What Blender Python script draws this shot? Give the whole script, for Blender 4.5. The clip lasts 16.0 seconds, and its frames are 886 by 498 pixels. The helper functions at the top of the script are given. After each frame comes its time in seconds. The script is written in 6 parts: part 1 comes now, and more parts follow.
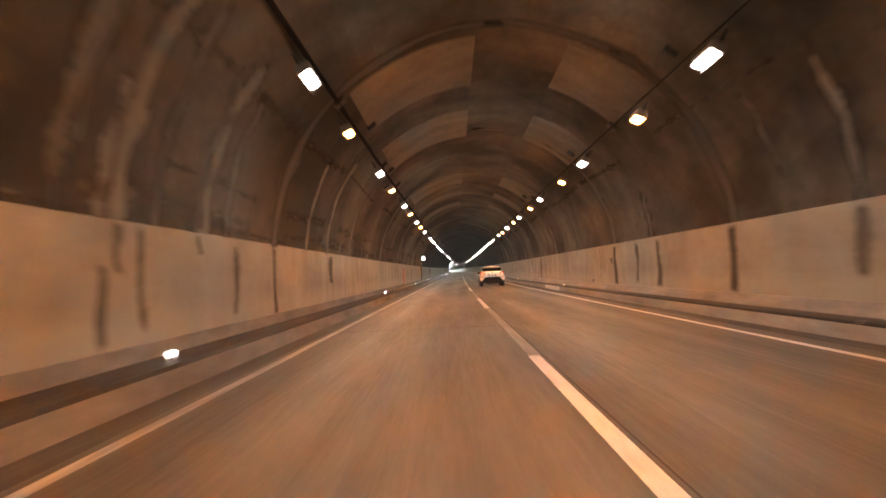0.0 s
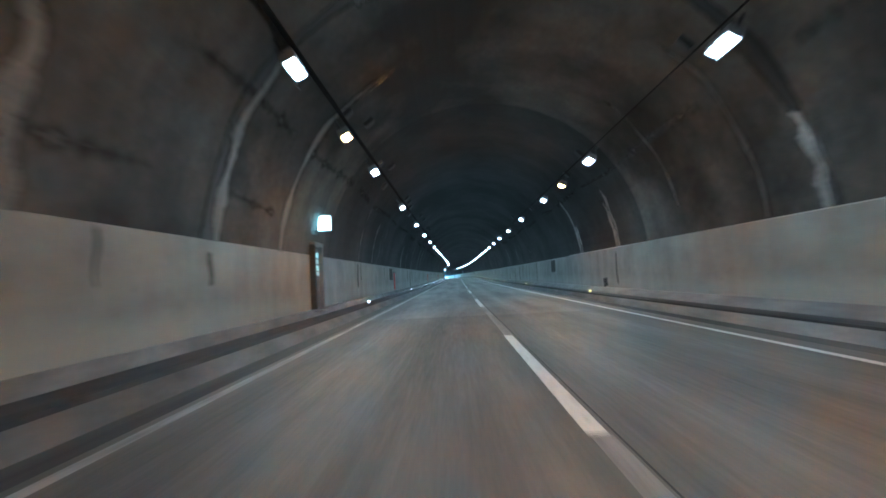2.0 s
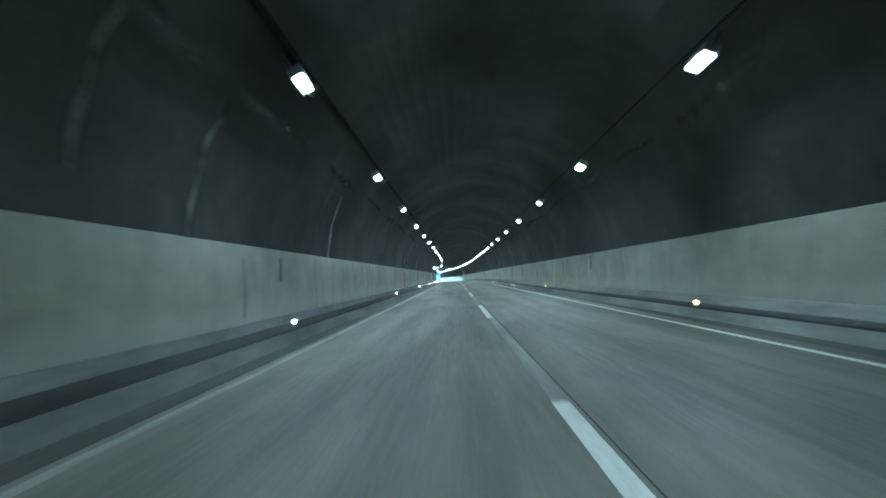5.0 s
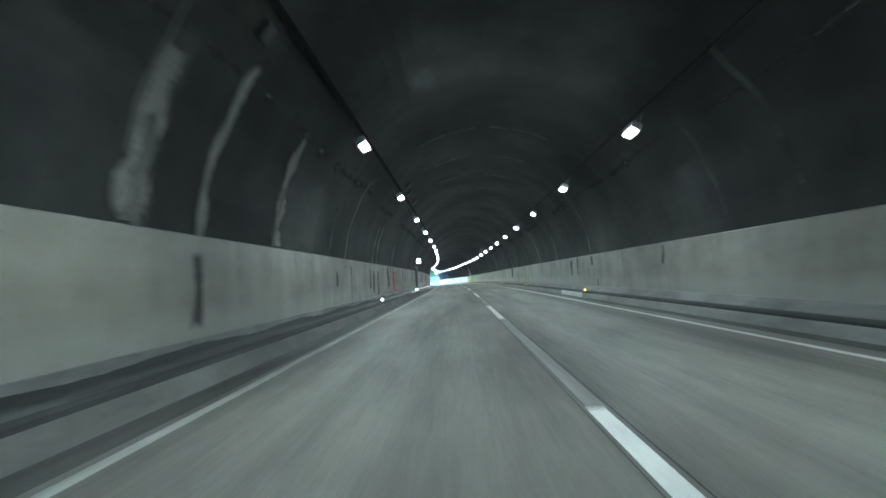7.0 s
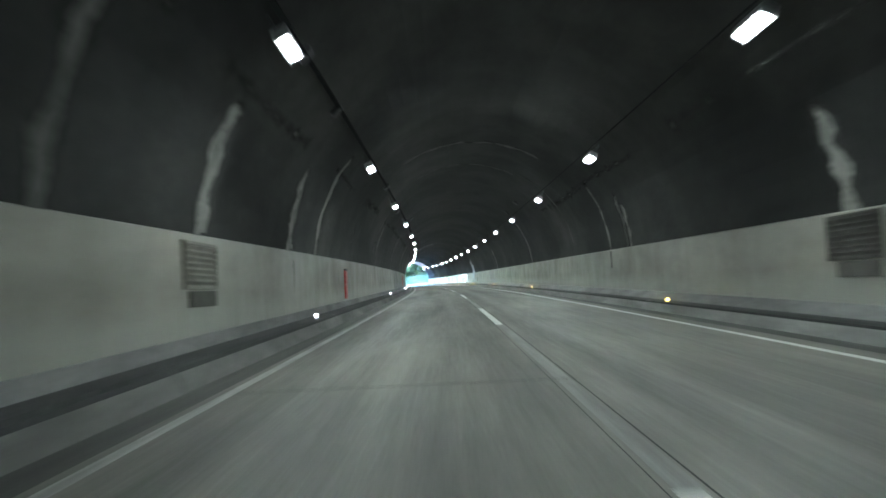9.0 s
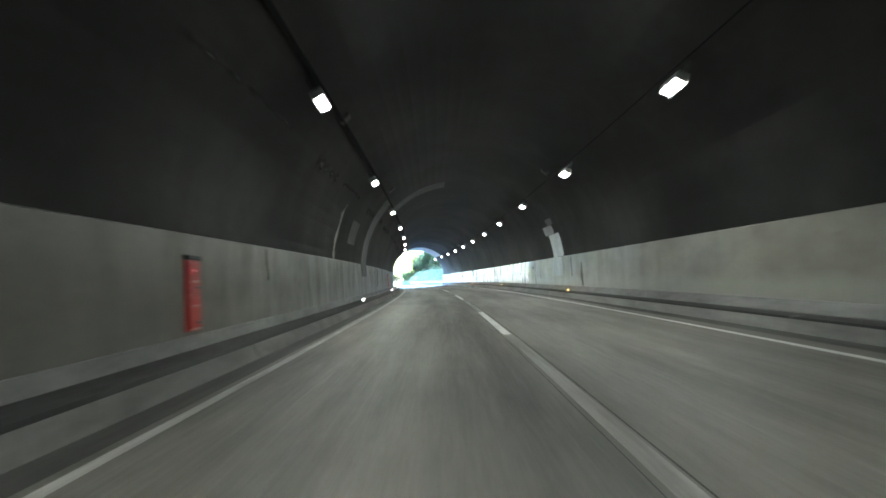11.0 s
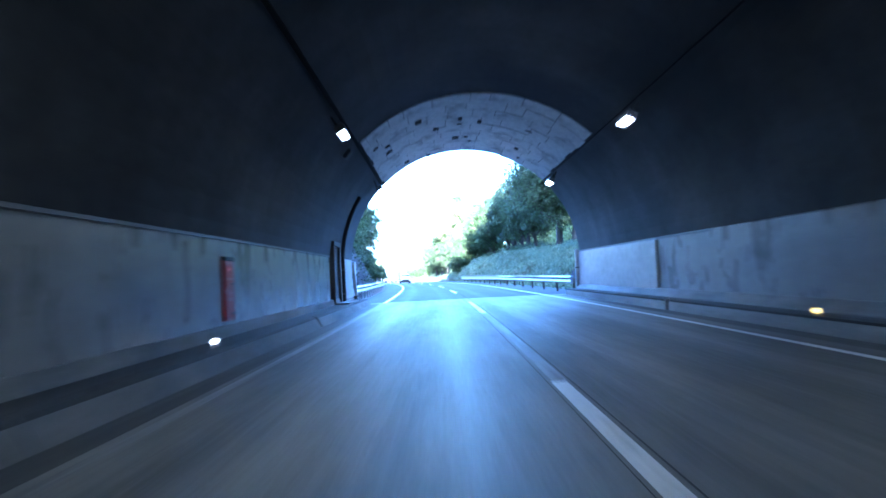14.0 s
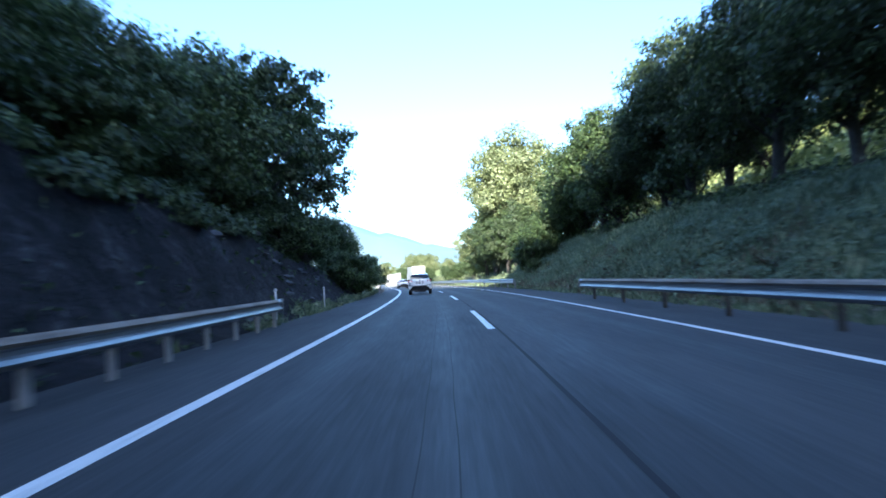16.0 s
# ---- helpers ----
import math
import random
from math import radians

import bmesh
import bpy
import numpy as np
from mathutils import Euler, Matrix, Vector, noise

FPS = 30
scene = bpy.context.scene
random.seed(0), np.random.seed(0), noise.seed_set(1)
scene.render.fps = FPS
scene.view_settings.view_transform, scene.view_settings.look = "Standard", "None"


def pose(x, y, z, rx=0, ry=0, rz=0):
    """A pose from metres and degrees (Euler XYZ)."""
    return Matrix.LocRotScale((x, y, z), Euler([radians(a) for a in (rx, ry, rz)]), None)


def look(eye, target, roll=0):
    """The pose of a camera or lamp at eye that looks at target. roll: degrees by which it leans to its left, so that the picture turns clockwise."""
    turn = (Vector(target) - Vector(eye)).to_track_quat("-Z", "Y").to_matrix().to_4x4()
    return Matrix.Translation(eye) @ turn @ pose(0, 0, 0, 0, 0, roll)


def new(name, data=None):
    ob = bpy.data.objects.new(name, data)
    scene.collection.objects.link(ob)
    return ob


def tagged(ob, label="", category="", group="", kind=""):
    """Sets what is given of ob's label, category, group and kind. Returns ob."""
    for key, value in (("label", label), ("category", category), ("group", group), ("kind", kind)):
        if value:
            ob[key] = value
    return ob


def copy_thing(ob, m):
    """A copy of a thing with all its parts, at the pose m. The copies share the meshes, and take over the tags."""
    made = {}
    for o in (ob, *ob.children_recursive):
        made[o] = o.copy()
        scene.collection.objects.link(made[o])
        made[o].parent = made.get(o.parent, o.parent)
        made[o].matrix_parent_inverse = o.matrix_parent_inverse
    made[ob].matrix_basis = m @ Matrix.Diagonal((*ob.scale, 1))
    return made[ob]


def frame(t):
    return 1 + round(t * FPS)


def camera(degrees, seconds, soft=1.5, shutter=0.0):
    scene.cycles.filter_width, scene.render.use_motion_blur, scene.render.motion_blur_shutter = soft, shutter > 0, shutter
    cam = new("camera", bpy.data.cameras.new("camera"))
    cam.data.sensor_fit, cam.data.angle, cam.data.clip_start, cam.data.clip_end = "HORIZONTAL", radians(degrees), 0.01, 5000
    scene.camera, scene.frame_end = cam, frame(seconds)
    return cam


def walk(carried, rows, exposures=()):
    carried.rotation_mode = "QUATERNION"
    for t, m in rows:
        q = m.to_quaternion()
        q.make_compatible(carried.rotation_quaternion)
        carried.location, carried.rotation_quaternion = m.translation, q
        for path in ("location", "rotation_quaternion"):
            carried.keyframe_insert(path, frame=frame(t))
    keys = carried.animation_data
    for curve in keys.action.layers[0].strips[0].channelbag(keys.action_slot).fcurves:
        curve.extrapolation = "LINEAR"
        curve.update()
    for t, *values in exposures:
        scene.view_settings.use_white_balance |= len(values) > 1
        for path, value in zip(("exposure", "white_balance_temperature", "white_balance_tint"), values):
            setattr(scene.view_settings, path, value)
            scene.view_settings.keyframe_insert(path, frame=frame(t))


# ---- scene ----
SECONDS = 16.0
FOV = 67.56
cam = camera(FOV, SECONDS, soft=1.7, shutter=0.25)

# ---- the walk: one pose each half second ----
ROWS = [
    (0.0, pose(-1.052, -1.025, 1.153, 92.810, 2.622, 0.782)),
    (0.5, pose(-1.018, 13.133, 1.320, 93.104, 2.595, 0.662)),
    (1.0, pose(-0.955, 27.201, 1.495, 93.209, 2.754, 0.619)),
    (1.5, pose(-0.859, 41.217, 1.681, 93.160, 2.612, 0.648)),
    (2.0, pose(-0.734, 55.214, 1.877, 93.327, 2.827, 0.513)),
    (2.5, pose(-0.573, 69.334, 2.085, 93.295, 2.746, 0.285)),
    (3.0, pose(-0.347, 83.623, 2.305, 93.368, 2.759, 0.231)),
    (3.5, pose(-0.100, 98.004, 2.537, 93.441, 2.772, 0.199)),
    (4.0, pose(0.119, 112.444, 2.779, 93.489, 2.972, 0.246)),
    (4.5, pose(0.270, 127.108, 3.033, 93.500, 2.872, 0.304)),
    (5.0, pose(0.426, 141.985, 3.300, 93.511, 2.773, 0.373)),
    (5.5, pose(0.585, 157.006, 3.576, 93.522, 2.673, 0.450)),
    (6.0, pose(0.743, 172.100, 3.861, 93.533, 2.574, 0.530)),
    (6.5, pose(0.901, 187.199, 4.150, 93.543, 2.475, 0.603)),
    (7.0, pose(1.045, 202.330, 4.445, 93.626, 2.811, 0.602)),
    (7.5, pose(1.157, 217.761, 4.747, 93.519, 2.782, 0.732)),
    (8.0, pose(1.264, 233.331, 5.051, 93.636, 2.503, 0.681)),
    (8.5, pose(1.497, 248.920, 5.347, 93.613, 2.700, 0.542)),
    (9.0, pose(1.680, 264.552, 5.634, 93.424, 2.627, 0.118)),
    (9.5, pose(1.738, 280.222, 5.905, 93.341, 2.645, 0.400)),
    (10.0, pose(1.693, 295.916, 6.156, 93.252, 2.663, 0.780)),
    (10.5, pose(1.518, 311.620, 6.388, 93.165, 2.681, 1.258)),
    (11.0, pose(1.186, 327.317, 6.602, 93.081, 2.699, 1.826)),
    (11.5, pose(0.680, 342.994, 6.797, 92.999, 2.717, 2.441)),
    (12.0, pose(-0.009, 358.631, 6.974, 93.028, 2.792, 3.285)),
    (12.5, pose(-0.891, 374.181, 7.133, 92.882, 2.994, 4.218)),
    (13.0, pose(-1.985, 389.614, 7.278, 92.787, 2.808, 5.057)),
    (13.5, pose(-3.361, 405.100, 7.409, 92.640, 2.909, 6.150)),
    (14.0, pose(-4.950, 420.770, 7.531, 92.571, 2.829, 7.058)),
    (14.5, pose(-6.826, 436.573, 7.646, 92.603, 3.016, 7.987)),
    (15.0, pose(-8.935, 452.434, 7.753, 92.373, 2.626, 8.941)),
    (15.5, pose(-11.375, 468.479, 7.853, 92.742, 2.820, 9.932)),
    (16.0, pose(-14.087, 484.498, 7.943, 92.767, 3.242, 10.971)),
]
# seconds, stops, kelvin, tint
EXPOSURES = [
    (0.0, 6.25, 7700, 20), (0.5, 6.45, 7900, 17), (0.7, 6.3, 6600, 9), (1.0, 6.2, 4850, -5), (1.5, 6.25, 4450, -11), (2.0, 6.3, 4350, -9), (2.4, 6.5, 4850, -6), (3.0, 6.7, 4750, -12), (3.5, 6.88, 4500, -24),
    (4.0, 6.95, 4550, -20), (5.4, 6.95, 5200, -10), (6.5, 6.95, 5550, -3), (7.5, 7.12, 5720, -1), (9.0, 6.95, 6100, 2), (11.5, 6.8, 6700, 8), (12.5, 6.4, 6400, 9),
    (13.0, 6.0, 6300, 10), (13.5, 5.45, 5500, 10), (14.0, 5.15, 4900, 14), (14.5, 4.45, 4750, 19), (15.0, 3.45, 4800, 22),
    (15.5, 2.75, 5850, 20), (16.0, 2.5, 6200, 9),
]
walk(cam, ROWS, EXPOSURES)

# ---- road line: curvature (1/km, left positive) and bend of the grade, by distance ----
KH = [-0.128, -0.133, -0.165, -0.107, -0.017, 0.009, -0.012, 0.128, 0.411, 0.686, 0.801, 1.138, 0.891, 1.189, 1.071, 1.143, 0.986, 0.864, 0.776, 0.72, 0.692]
KZ = [0.504, 0.543, 0.411, 0.142, -0.831, -0.681, -0.287, -0.48, -0.311, -0.214, -0.171]
S0, S1 = -120, 1100
SG = np.arange(S0, S1 + 1, 1.0)
_k = np.interp(SG, np.arange(-40, 761, 40), KH) * 1e-3
_g = np.interp(SG, np.arange(-40, 761, 80), KZ) * 1e-4
_g[SG > 640] = -0.00002
_i = int(-S0)
HD = np.cumsum(_k)
HD -= HD[_i]
RX = np.cumsum(-np.sin(HD))
RX -= RX[_i]
RY = np.cumsum(np.cos(HD))
RY -= RY[_i]
GR = np.cumsum(_g)
GR += 0.01140 - GR[_i]
RZ = np.cumsum(GR)
RZ -= RZ[_i]
PORTAL = 450.4


def along(s):
    """Place and heading of the road's middle line at distance s."""
    return np.interp(s, SG, RX), np.interp(s, SG, RY), np.interp(s, SG, RZ), np.interp(s, SG, HD)


def P(s, u, z):
    """World place of s metres along, u to the right, z above the road."""
    x, y, h, a = along(s)
    return Vector((x + u * math.cos(a), y + u * math.sin(a), h + z))


def PA(s, u, z):
    """The same for arrays."""
    x, y, h, a = along(s)
    return np.stack([x + u * np.cos(a), y + u * np.sin(a), h + z], -1)


def F(s, u, z, turn=0.0):
    """A pose on the road: x to the right, y ahead."""
    a = float(np.interp(s, SG, HD))
    return Matrix.Translation(P(s, u, z)) @ Matrix.Rotation(a + radians(turn), 4, "Z")


# ---- world and sun ----
SUN_ELEV, SUN_AZ = radians(20), radians(172.5)   # low, behind the unseen hill, which is shaped to shade the road
world = bpy.data.worlds.new("world")
scene.world = world
world.use_nodes = True
wn = world.node_tree
sky = wn.nodes.new("ShaderNodeTexSky")
sky.sky_type = "NISHITA"
sky.sun_disc = False
sky.sun_elevation = SUN_ELEV
sky.sun_rotation = SUN_AZ
sky.dust_density = 2.0
sky.ozone_density = 6.0
wn.nodes["Background"].inputs[1].default_value = 0.14
wn.links.new(sky.outputs[0], wn.nodes["Background"].inputs[0])
sun_data = bpy.data.lights.new("sun", "SUN")
sun_data.energy, sun_data.angle, sun_data.color = 5.0, radians(0.5), (1.0, 0.93, 0.82)
sun = new("sun", sun_data)
_az = SUN_AZ
sun.matrix_world = look((0, 0, 60), (-math.sin(_az) * math.cos(SUN_ELEV), -math.cos(_az) * math.cos(SUN_ELEV), 60 - math.sin(SUN_ELEV)))

LED_POWER, SODIUM_POWER = 3.1, 12.5


# ---- materials ----
def mat(name, base=(0.5, 0.5, 0.5), rough=0.6, metal=0.0, spec=0.5):
    m = bpy.data.materials.new(name)
    m.use_nodes = True
    b = m.node_tree.nodes["Principled BSDF"]
    b.inputs["Base Color"].default_value = (*base, 1)
    b.inputs["Roughness"].default_value = rough
    b.inputs["Metallic"].default_value = metal
    b.inputs["Specular IOR Level"].default_value = spec
    return m


class Nodes:
    """Short forms for building a node material."""

    def __init__(self, m):
        self.t = m.node_tree
        self.b = self.t.nodes["Principled BSDF"]

    def add(self, kind):
        return self.t.nodes.new(kind)

    def link(self, a, b):
        self.t.links.new(a, b)

    def coords(self, scale=(1, 1, 1), uv=False):
        c = self.add("ShaderNodeTexCoord")
        mp = self.add("ShaderNodeMapping")
        mp.inputs["Scale"].default_value = scale
        self.link(c.outputs["UV" if uv else "Object"], mp.inputs[0])
        return mp.outputs[0]

    def noise(self, scale, vec=None, detail=5.0, rough=0.55):
        n = self.add("ShaderNodeTexNoise")
        n.inputs["Scale"].default_value, n.inputs["Detail"].default_value, n.inputs["Roughness"].default_value = scale, detail, rough
        if vec is not None:
            self.link(vec, n.inputs["Vector"])
        return n.outputs["Fac"]

    def ramp(self, fac, *stops):
        r = self.add("ShaderNodeValToRGB")
        while len(r.color_ramp.elements) < len(stops):
            r.color_ramp.elements.new(0.5)
        for e, (p, c) in zip(r.color_ramp.elements, stops):
            e.position = p
            e.color = (*c, 1) if isinstance(c, tuple) else (c, c, c, 1)
        self.link(fac, r.inputs[0])
        return r.outputs[0]

    def mix(self, fac, a, b, blend="MIX"):
        n = self.add("ShaderNodeMix")
        n.data_type, n.blend_type = "RGBA", blend
        for i, v in ((0, fac), (6, a), (7, b)):
            sock = n.inputs[i]
            if isinstance(v, (int, float)):
                sock.default_value = v if i == 0 else (v, v, v, 1)
            elif isinstance(v, tuple):
                sock.default_value = (*v, 1)
            else:
                self.link(v, sock)
        return n.outputs[2]

    def math(self, op, a, b=0.0):
        n = self.add("ShaderNodeMath")
        n.operation = op
        for sock, v in zip(n.inputs, (a, b)):
            if isinstance(v, (int, float)):
                sock.default_value = v
            else:
                self.link(v, sock)
        return n.outputs[0]

    def split(self, vec):
        n = self.add("ShaderNodeSeparateXYZ")
        self.link(vec, n.inputs[0])
        return n.outputs

    def bump(self, height, strength=0.3, dist=0.02):
        n = self.add("ShaderNodeBump")
        n.inputs["Strength"].default_value, n.inputs["Distance"].default_value = strength, dist
        self.link(height, n.inputs["Height"])
        self.link(n.outputs[0], self.b.inputs["Normal"])

    def color(self, c):
        self.link(c, self.b.inputs["Base Color"])

    def rough(self, r):
        self.link(r, self.b.inputs["Roughness"])


def streaked(name, dark, light, uv_scale, fine=14.0, rough=0.8, bump=0.25, contrast=(0.32, 0.68)):
    """A stained mineral surface: blotches drawn out by uv_scale, fine grain on top."""
    m = mat(name, light, rough)
    n = Nodes(m)
    v = n.coords(uv_scale, uv=True)
    a = n.noise(1.0, v, 6.0, 0.62)
    f = n.noise(fine, n.coords((1, 1, 1), uv=True), 4.0, 0.6)
    c = n.ramp(a, (contrast[0], dark), (contrast[1], light))
    c = n.mix(0.35, c, n.ramp(f, (0.3, 0.25), (0.7, 0.95)), "MULTIPLY")
    n.color(c)
    n.bump(f, bump, 0.01)
    return m


def stain(name, dark, light, uv_scale, thin=0.25, rough=0.8, ragged=2.6, full=0.9):
    """A deposit on concrete or paint that thins out raggedly towards its edges and ends."""
    m = streaked(name, dark, light, uv_scale, 8.0, rough, 0.15)
    n = Nodes(m)
    um = n.add("ShaderNodeUVMap")
    um.uv_map = "Edge"
    x, y, _ = n.split(um.outputs[0])
    rim = n.math("SUBTRACT", 1.0, n.math("ABSOLUTE", x))
    ends = n.math("MULTIPLY", n.math("MINIMUM", y, n.math("SUBTRACT", 1.0, y)), 6.0)
    body = n.math("MINIMUM", rim, ends)
    blot = n.noise(1.0, n.coords((2.0, 0.7, 1), uv=True), 6.0, 0.66)
    cover = n.math("ADD", n.math("SUBTRACT", body, thin), n.math("MULTIPLY", n.math("SUBTRACT", blot, 0.5), ragged))
    fac = n.ramp(cover, (0.0, 0.0), (0.75, full))
    clear = n.add("ShaderNodeBsdfTransparent")
    mx = n.add("ShaderNodeMixShader")
    n.link(fac, mx.inputs[0])
    n.link(clear.outputs[0], mx.inputs[1])
    n.link(n.b.outputs[0], mx.inputs[2])
    out = [q for q in n.t.nodes if q.type == "OUTPUT_MATERIAL"][0]
    n.link(mx.outputs[0], out.inputs[0])
    return m


def soot(name, dark, light):
    """Concrete blackened by exhaust: broad soot clouds, drips along the vault, fine pores."""
    m = mat(name, light, 0.85)
    n = Nodes(m)
    broad = n.noise(1.0, n.coords((0.16, 0.22, 1), uv=True), 5.0, 0.6)
    drip = n.noise(1.0, n.coords((0.8, 0.2, 1), uv=True), 5.0, 0.6)
    fine = n.noise(6.0, n.coords((1, 1, 1), uv=True), 4.0, 0.65)
    c = n.ramp(broad, (0.40, dark), (0.66, light))
    c = n.mix(0.55, c, n.ramp(drip, (0.35, 0.3), (0.68, 1.0)), "MULTIPLY")
    c = n.mix(0.5, c, n.ramp(fine, (0.3, 0.35), (0.7, 1.0)), "MULTIPLY")
    n.color(c)
    n.bump(fine, 0.4, 0.02)
    return m


def wall_coat(name, dark, light, grime, wash=0.6, gloss=0.3):
    """Old wall paint: broad clouds, drips down the wall, scuffs along it, specks of grime."""
    m = mat(name, light, 0.55)
    n = Nodes(m)
    broad = n.noise(1.0, n.coords((0.22, 0.5, 1), uv=True), 5.0, 0.6)
    drip = n.noise(1.0, n.coords((1.2, 0.45, 1), uv=True), 5.0, 0.62)
    scuff = n.noise(1.0, n.coords((0.45, 1.3, 1), uv=True), 5.0, 0.6)
    speck = n.noise(3.2, n.coords((1, 1, 1), uv=True), 6.0, 0.7)
    c = n.ramp(broad, (0.32, dark), (0.68, light))
    c = n.mix(0.22, c, n.ramp(drip, (0.30, 0.6), (0.55, 1.0)), "MULTIPLY")
    c = n.mix(0.35, c, n.ramp(scuff, (0.34, 0.5), (0.6, 1.0)), "MULTIPLY")
    # lower band, washed paler by brushing and spray, with an uneven upper edge
    up = n.split(n.coords((1, 1, 1), uv=True))[1]
    edge = n.math("ADD", up, n.math("MULTIPLY", n.noise(1.0, n.coords((0.5, 0.9, 1), uv=True), 4.0), 0.5))
    c = n.mix(n.math("MULTIPLY", n.ramp(edge, (0.55, 1.0), (0.85, 0.0)), wash), c, tuple(q * 1.12 for q in (light[0] * 0.94, light[1], light[2] * 1.03)))
    c = n.mix(n.ramp(speck, (0.60, 0.0), (0.74, 0.55)), c, grime)
    n.color(c)
    n.rough(n.ramp(drip, (0.3, gloss + 0.28), (0.7, gloss)))
    n.bump(speck, 0.15, 0.006)
    return m


def road_material(name, dark, light, r0, r1):
    """Pavement: wheel paths polished and darkened by tyres, long stains, grain."""
    m = mat(name, light, 0.5)
    n = Nodes(m)
    v = n.coords((0.05, 0.8, 1), uv=True)
    a = n.noise(1.0, v, 6.0, 0.6)
    v2 = n.coords((0.35, 1.2, 1), uv=True)
    b = n.noise(1.0, v2, 5.0, 0.65)
    g = n.noise(38.0, n.coords((0.25, 1, 1), uv=True), 3.0, 0.7)
    c = n.ramp(a, (0.36, dark), (0.66, light))
    c = n.mix(0.5, c, n.ramp(b, (0.35, 0.45), (0.65, 1.0)), "MULTIPLY")
    c = n.mix(0.45, c, n.ramp(g, (0.25, 0.35), (0.75, 1.0)), "MULTIPLY")
    d = n.noise(1.0, n.coords((0.14, 0.42, 1), uv=True), 5.0, 0.6)
    c = n.mix(0.55, c, n.ramp(d, (0.36, 0.5), (0.58, 1.0)), "MULTIPLY")
    # tyre tracks, 0.9 m either side of each lane's middle
    y = n.split(n.coords((1, 1, 1), uv=True))[1]
    lane = n.math("ABSOLUTE", n.math("SUBTRACT", n.math("ABSOLUTE", y), 1.8))
    track = n.math("ABSOLUTE", n.math("SUBTRACT", lane, 0.85))
    worn = n.ramp(track, (0.0, 1.0), (0.42, 0.0))
    c = n.mix(n.math("MULTIPLY", worn, 0.16), c, tuple(d * 0.75 for d in dark))
    # fine tracks drawn out along the lane: brushed texture of the pavement
    fine = n.noise(1.0, n.coords((0.7, 16.0, 1), uv=True), 5.0, 0.7)
    c = n.mix(0.08, c, n.ramp(fine, (0.32, 0.55), (0.62, 1.0)), "MULTIPLY")
    r0 = n.math("ADD", n.math("MULTIPLY", n.math("SUBTRACT", fine, 0.5), 0.4), r0)
    n.color(c)
    r = n.math("SUBTRACT", n.math("ADD", r0, n.math("MULTIPLY", b, r1)), n.math("MULTIPLY", worn, 0.09))
    n.rough(r)
    n.bump(g, 0.25, 0.006)
    return m


M = {}
M["concrete_road"] = road_material("concrete_road", (0.12, 0.114, 0.098), (0.35, 0.332, 0.29), 0.5, 0.22)
# darker copy of the concrete; the first stretch's lamplight level is painted in
M["concrete_dark"] = road_material("concrete_dark", (0.075, 0.071, 0.06), (0.225, 0.212, 0.18), 0.5, 0.22)
M["asphalt"] = road_material("asphalt", (0.024, 0.025, 0.027), (0.056, 0.0565, 0.06), 0.62, 0.3)
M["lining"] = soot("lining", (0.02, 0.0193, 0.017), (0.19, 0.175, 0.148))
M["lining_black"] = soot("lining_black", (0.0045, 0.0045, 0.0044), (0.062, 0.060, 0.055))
# these two paint the dim stretch and the mouth's daylight into the soot
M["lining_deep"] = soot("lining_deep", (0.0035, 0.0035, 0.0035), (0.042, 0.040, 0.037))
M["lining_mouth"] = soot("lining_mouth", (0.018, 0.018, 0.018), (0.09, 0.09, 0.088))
M["asphalt_new"] = road_material("asphalt_new", (0.026, 0.027, 0.028), (0.058, 0.058, 0.06), 0.65, 0.3)
M["crown"] = streaked("crown", (0.34, 0.34, 0.34), (0.82, 0.82, 0.81), (0.7, 1.2, 1), 5.0, 0.8, 0.5, (0.28, 0.5))
M["wall_paint"] = wall_coat("wall_paint", (0.215, 0.203, 0.172), (0.35, 0.335, 0.29), (0.10, 0.094, 0.078))
M["wall_dirty"] = wall_coat("wall_dirty", (0.08, 0.075, 0.062), (0.165, 0.157, 0.135), (0.06, 0.056, 0.045), 0.45)
M["wall_gloss"] = wall_coat("wall_gloss", (0.20, 0.196, 0.182), (0.36, 0.355, 0.338), (0.12, 0.117, 0.108), 0.2, 0.16)
M["wall_white"] = streaked("wall_white", (0.5, 0.5, 0.5), (0.72, 0.72, 0.72), (0.3, 0.8, 1), 4.0, 0.4, 0.05)
M["kerb"] = streaked("kerb", (0.10, 0.097, 0.09), (0.24, 0.233, 0.22), (0.35, 1.2, 1), 9.0, 0.8, 0.3)
# paler copy of the kerb: lamplight on the right face put into colour
M["kerb_pale"] = streaked("kerb_pale", (0.24, 0.235, 0.225), (0.46, 0.45, 0.43), (0.35, 2.0, 1), 9.0, 0.75, 0.3)
M["gutter"] = streaked("gutter", (0.02, 0.0195, 0.018), (0.10, 0.096, 0.088), (0.12, 1.6, 1), 9.0, 0.7, 0.2)
M["walk_grey"] = streaked("walk_grey", (0.05, 0.05, 0.049), (0.11, 0.11, 0.107), (0.3, 2.0, 1), 9.0, 0.85, 0.3)
M["soot_wet"] = streaked("soot_wet", (0.008, 0.008, 0.008), (0.022, 0.022, 0.021), (0.6, 2.0, 1), 9.0, 0.6, 0.3)
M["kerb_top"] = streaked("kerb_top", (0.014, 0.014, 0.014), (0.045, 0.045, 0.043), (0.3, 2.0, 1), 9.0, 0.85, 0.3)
M["footing"] = streaked("footing", (0.14, 0.139, 0.135), (0.30, 0.30, 0.293), (0.45, 1.6, 1), 9.0, 0.7, 0.3)
M["joint"] = mat("joint", (0.045, 0.044, 0.042), 0.9)
M["joint_faint"] = mat("joint_faint", (0.09, 0.087, 0.08), 0.9)
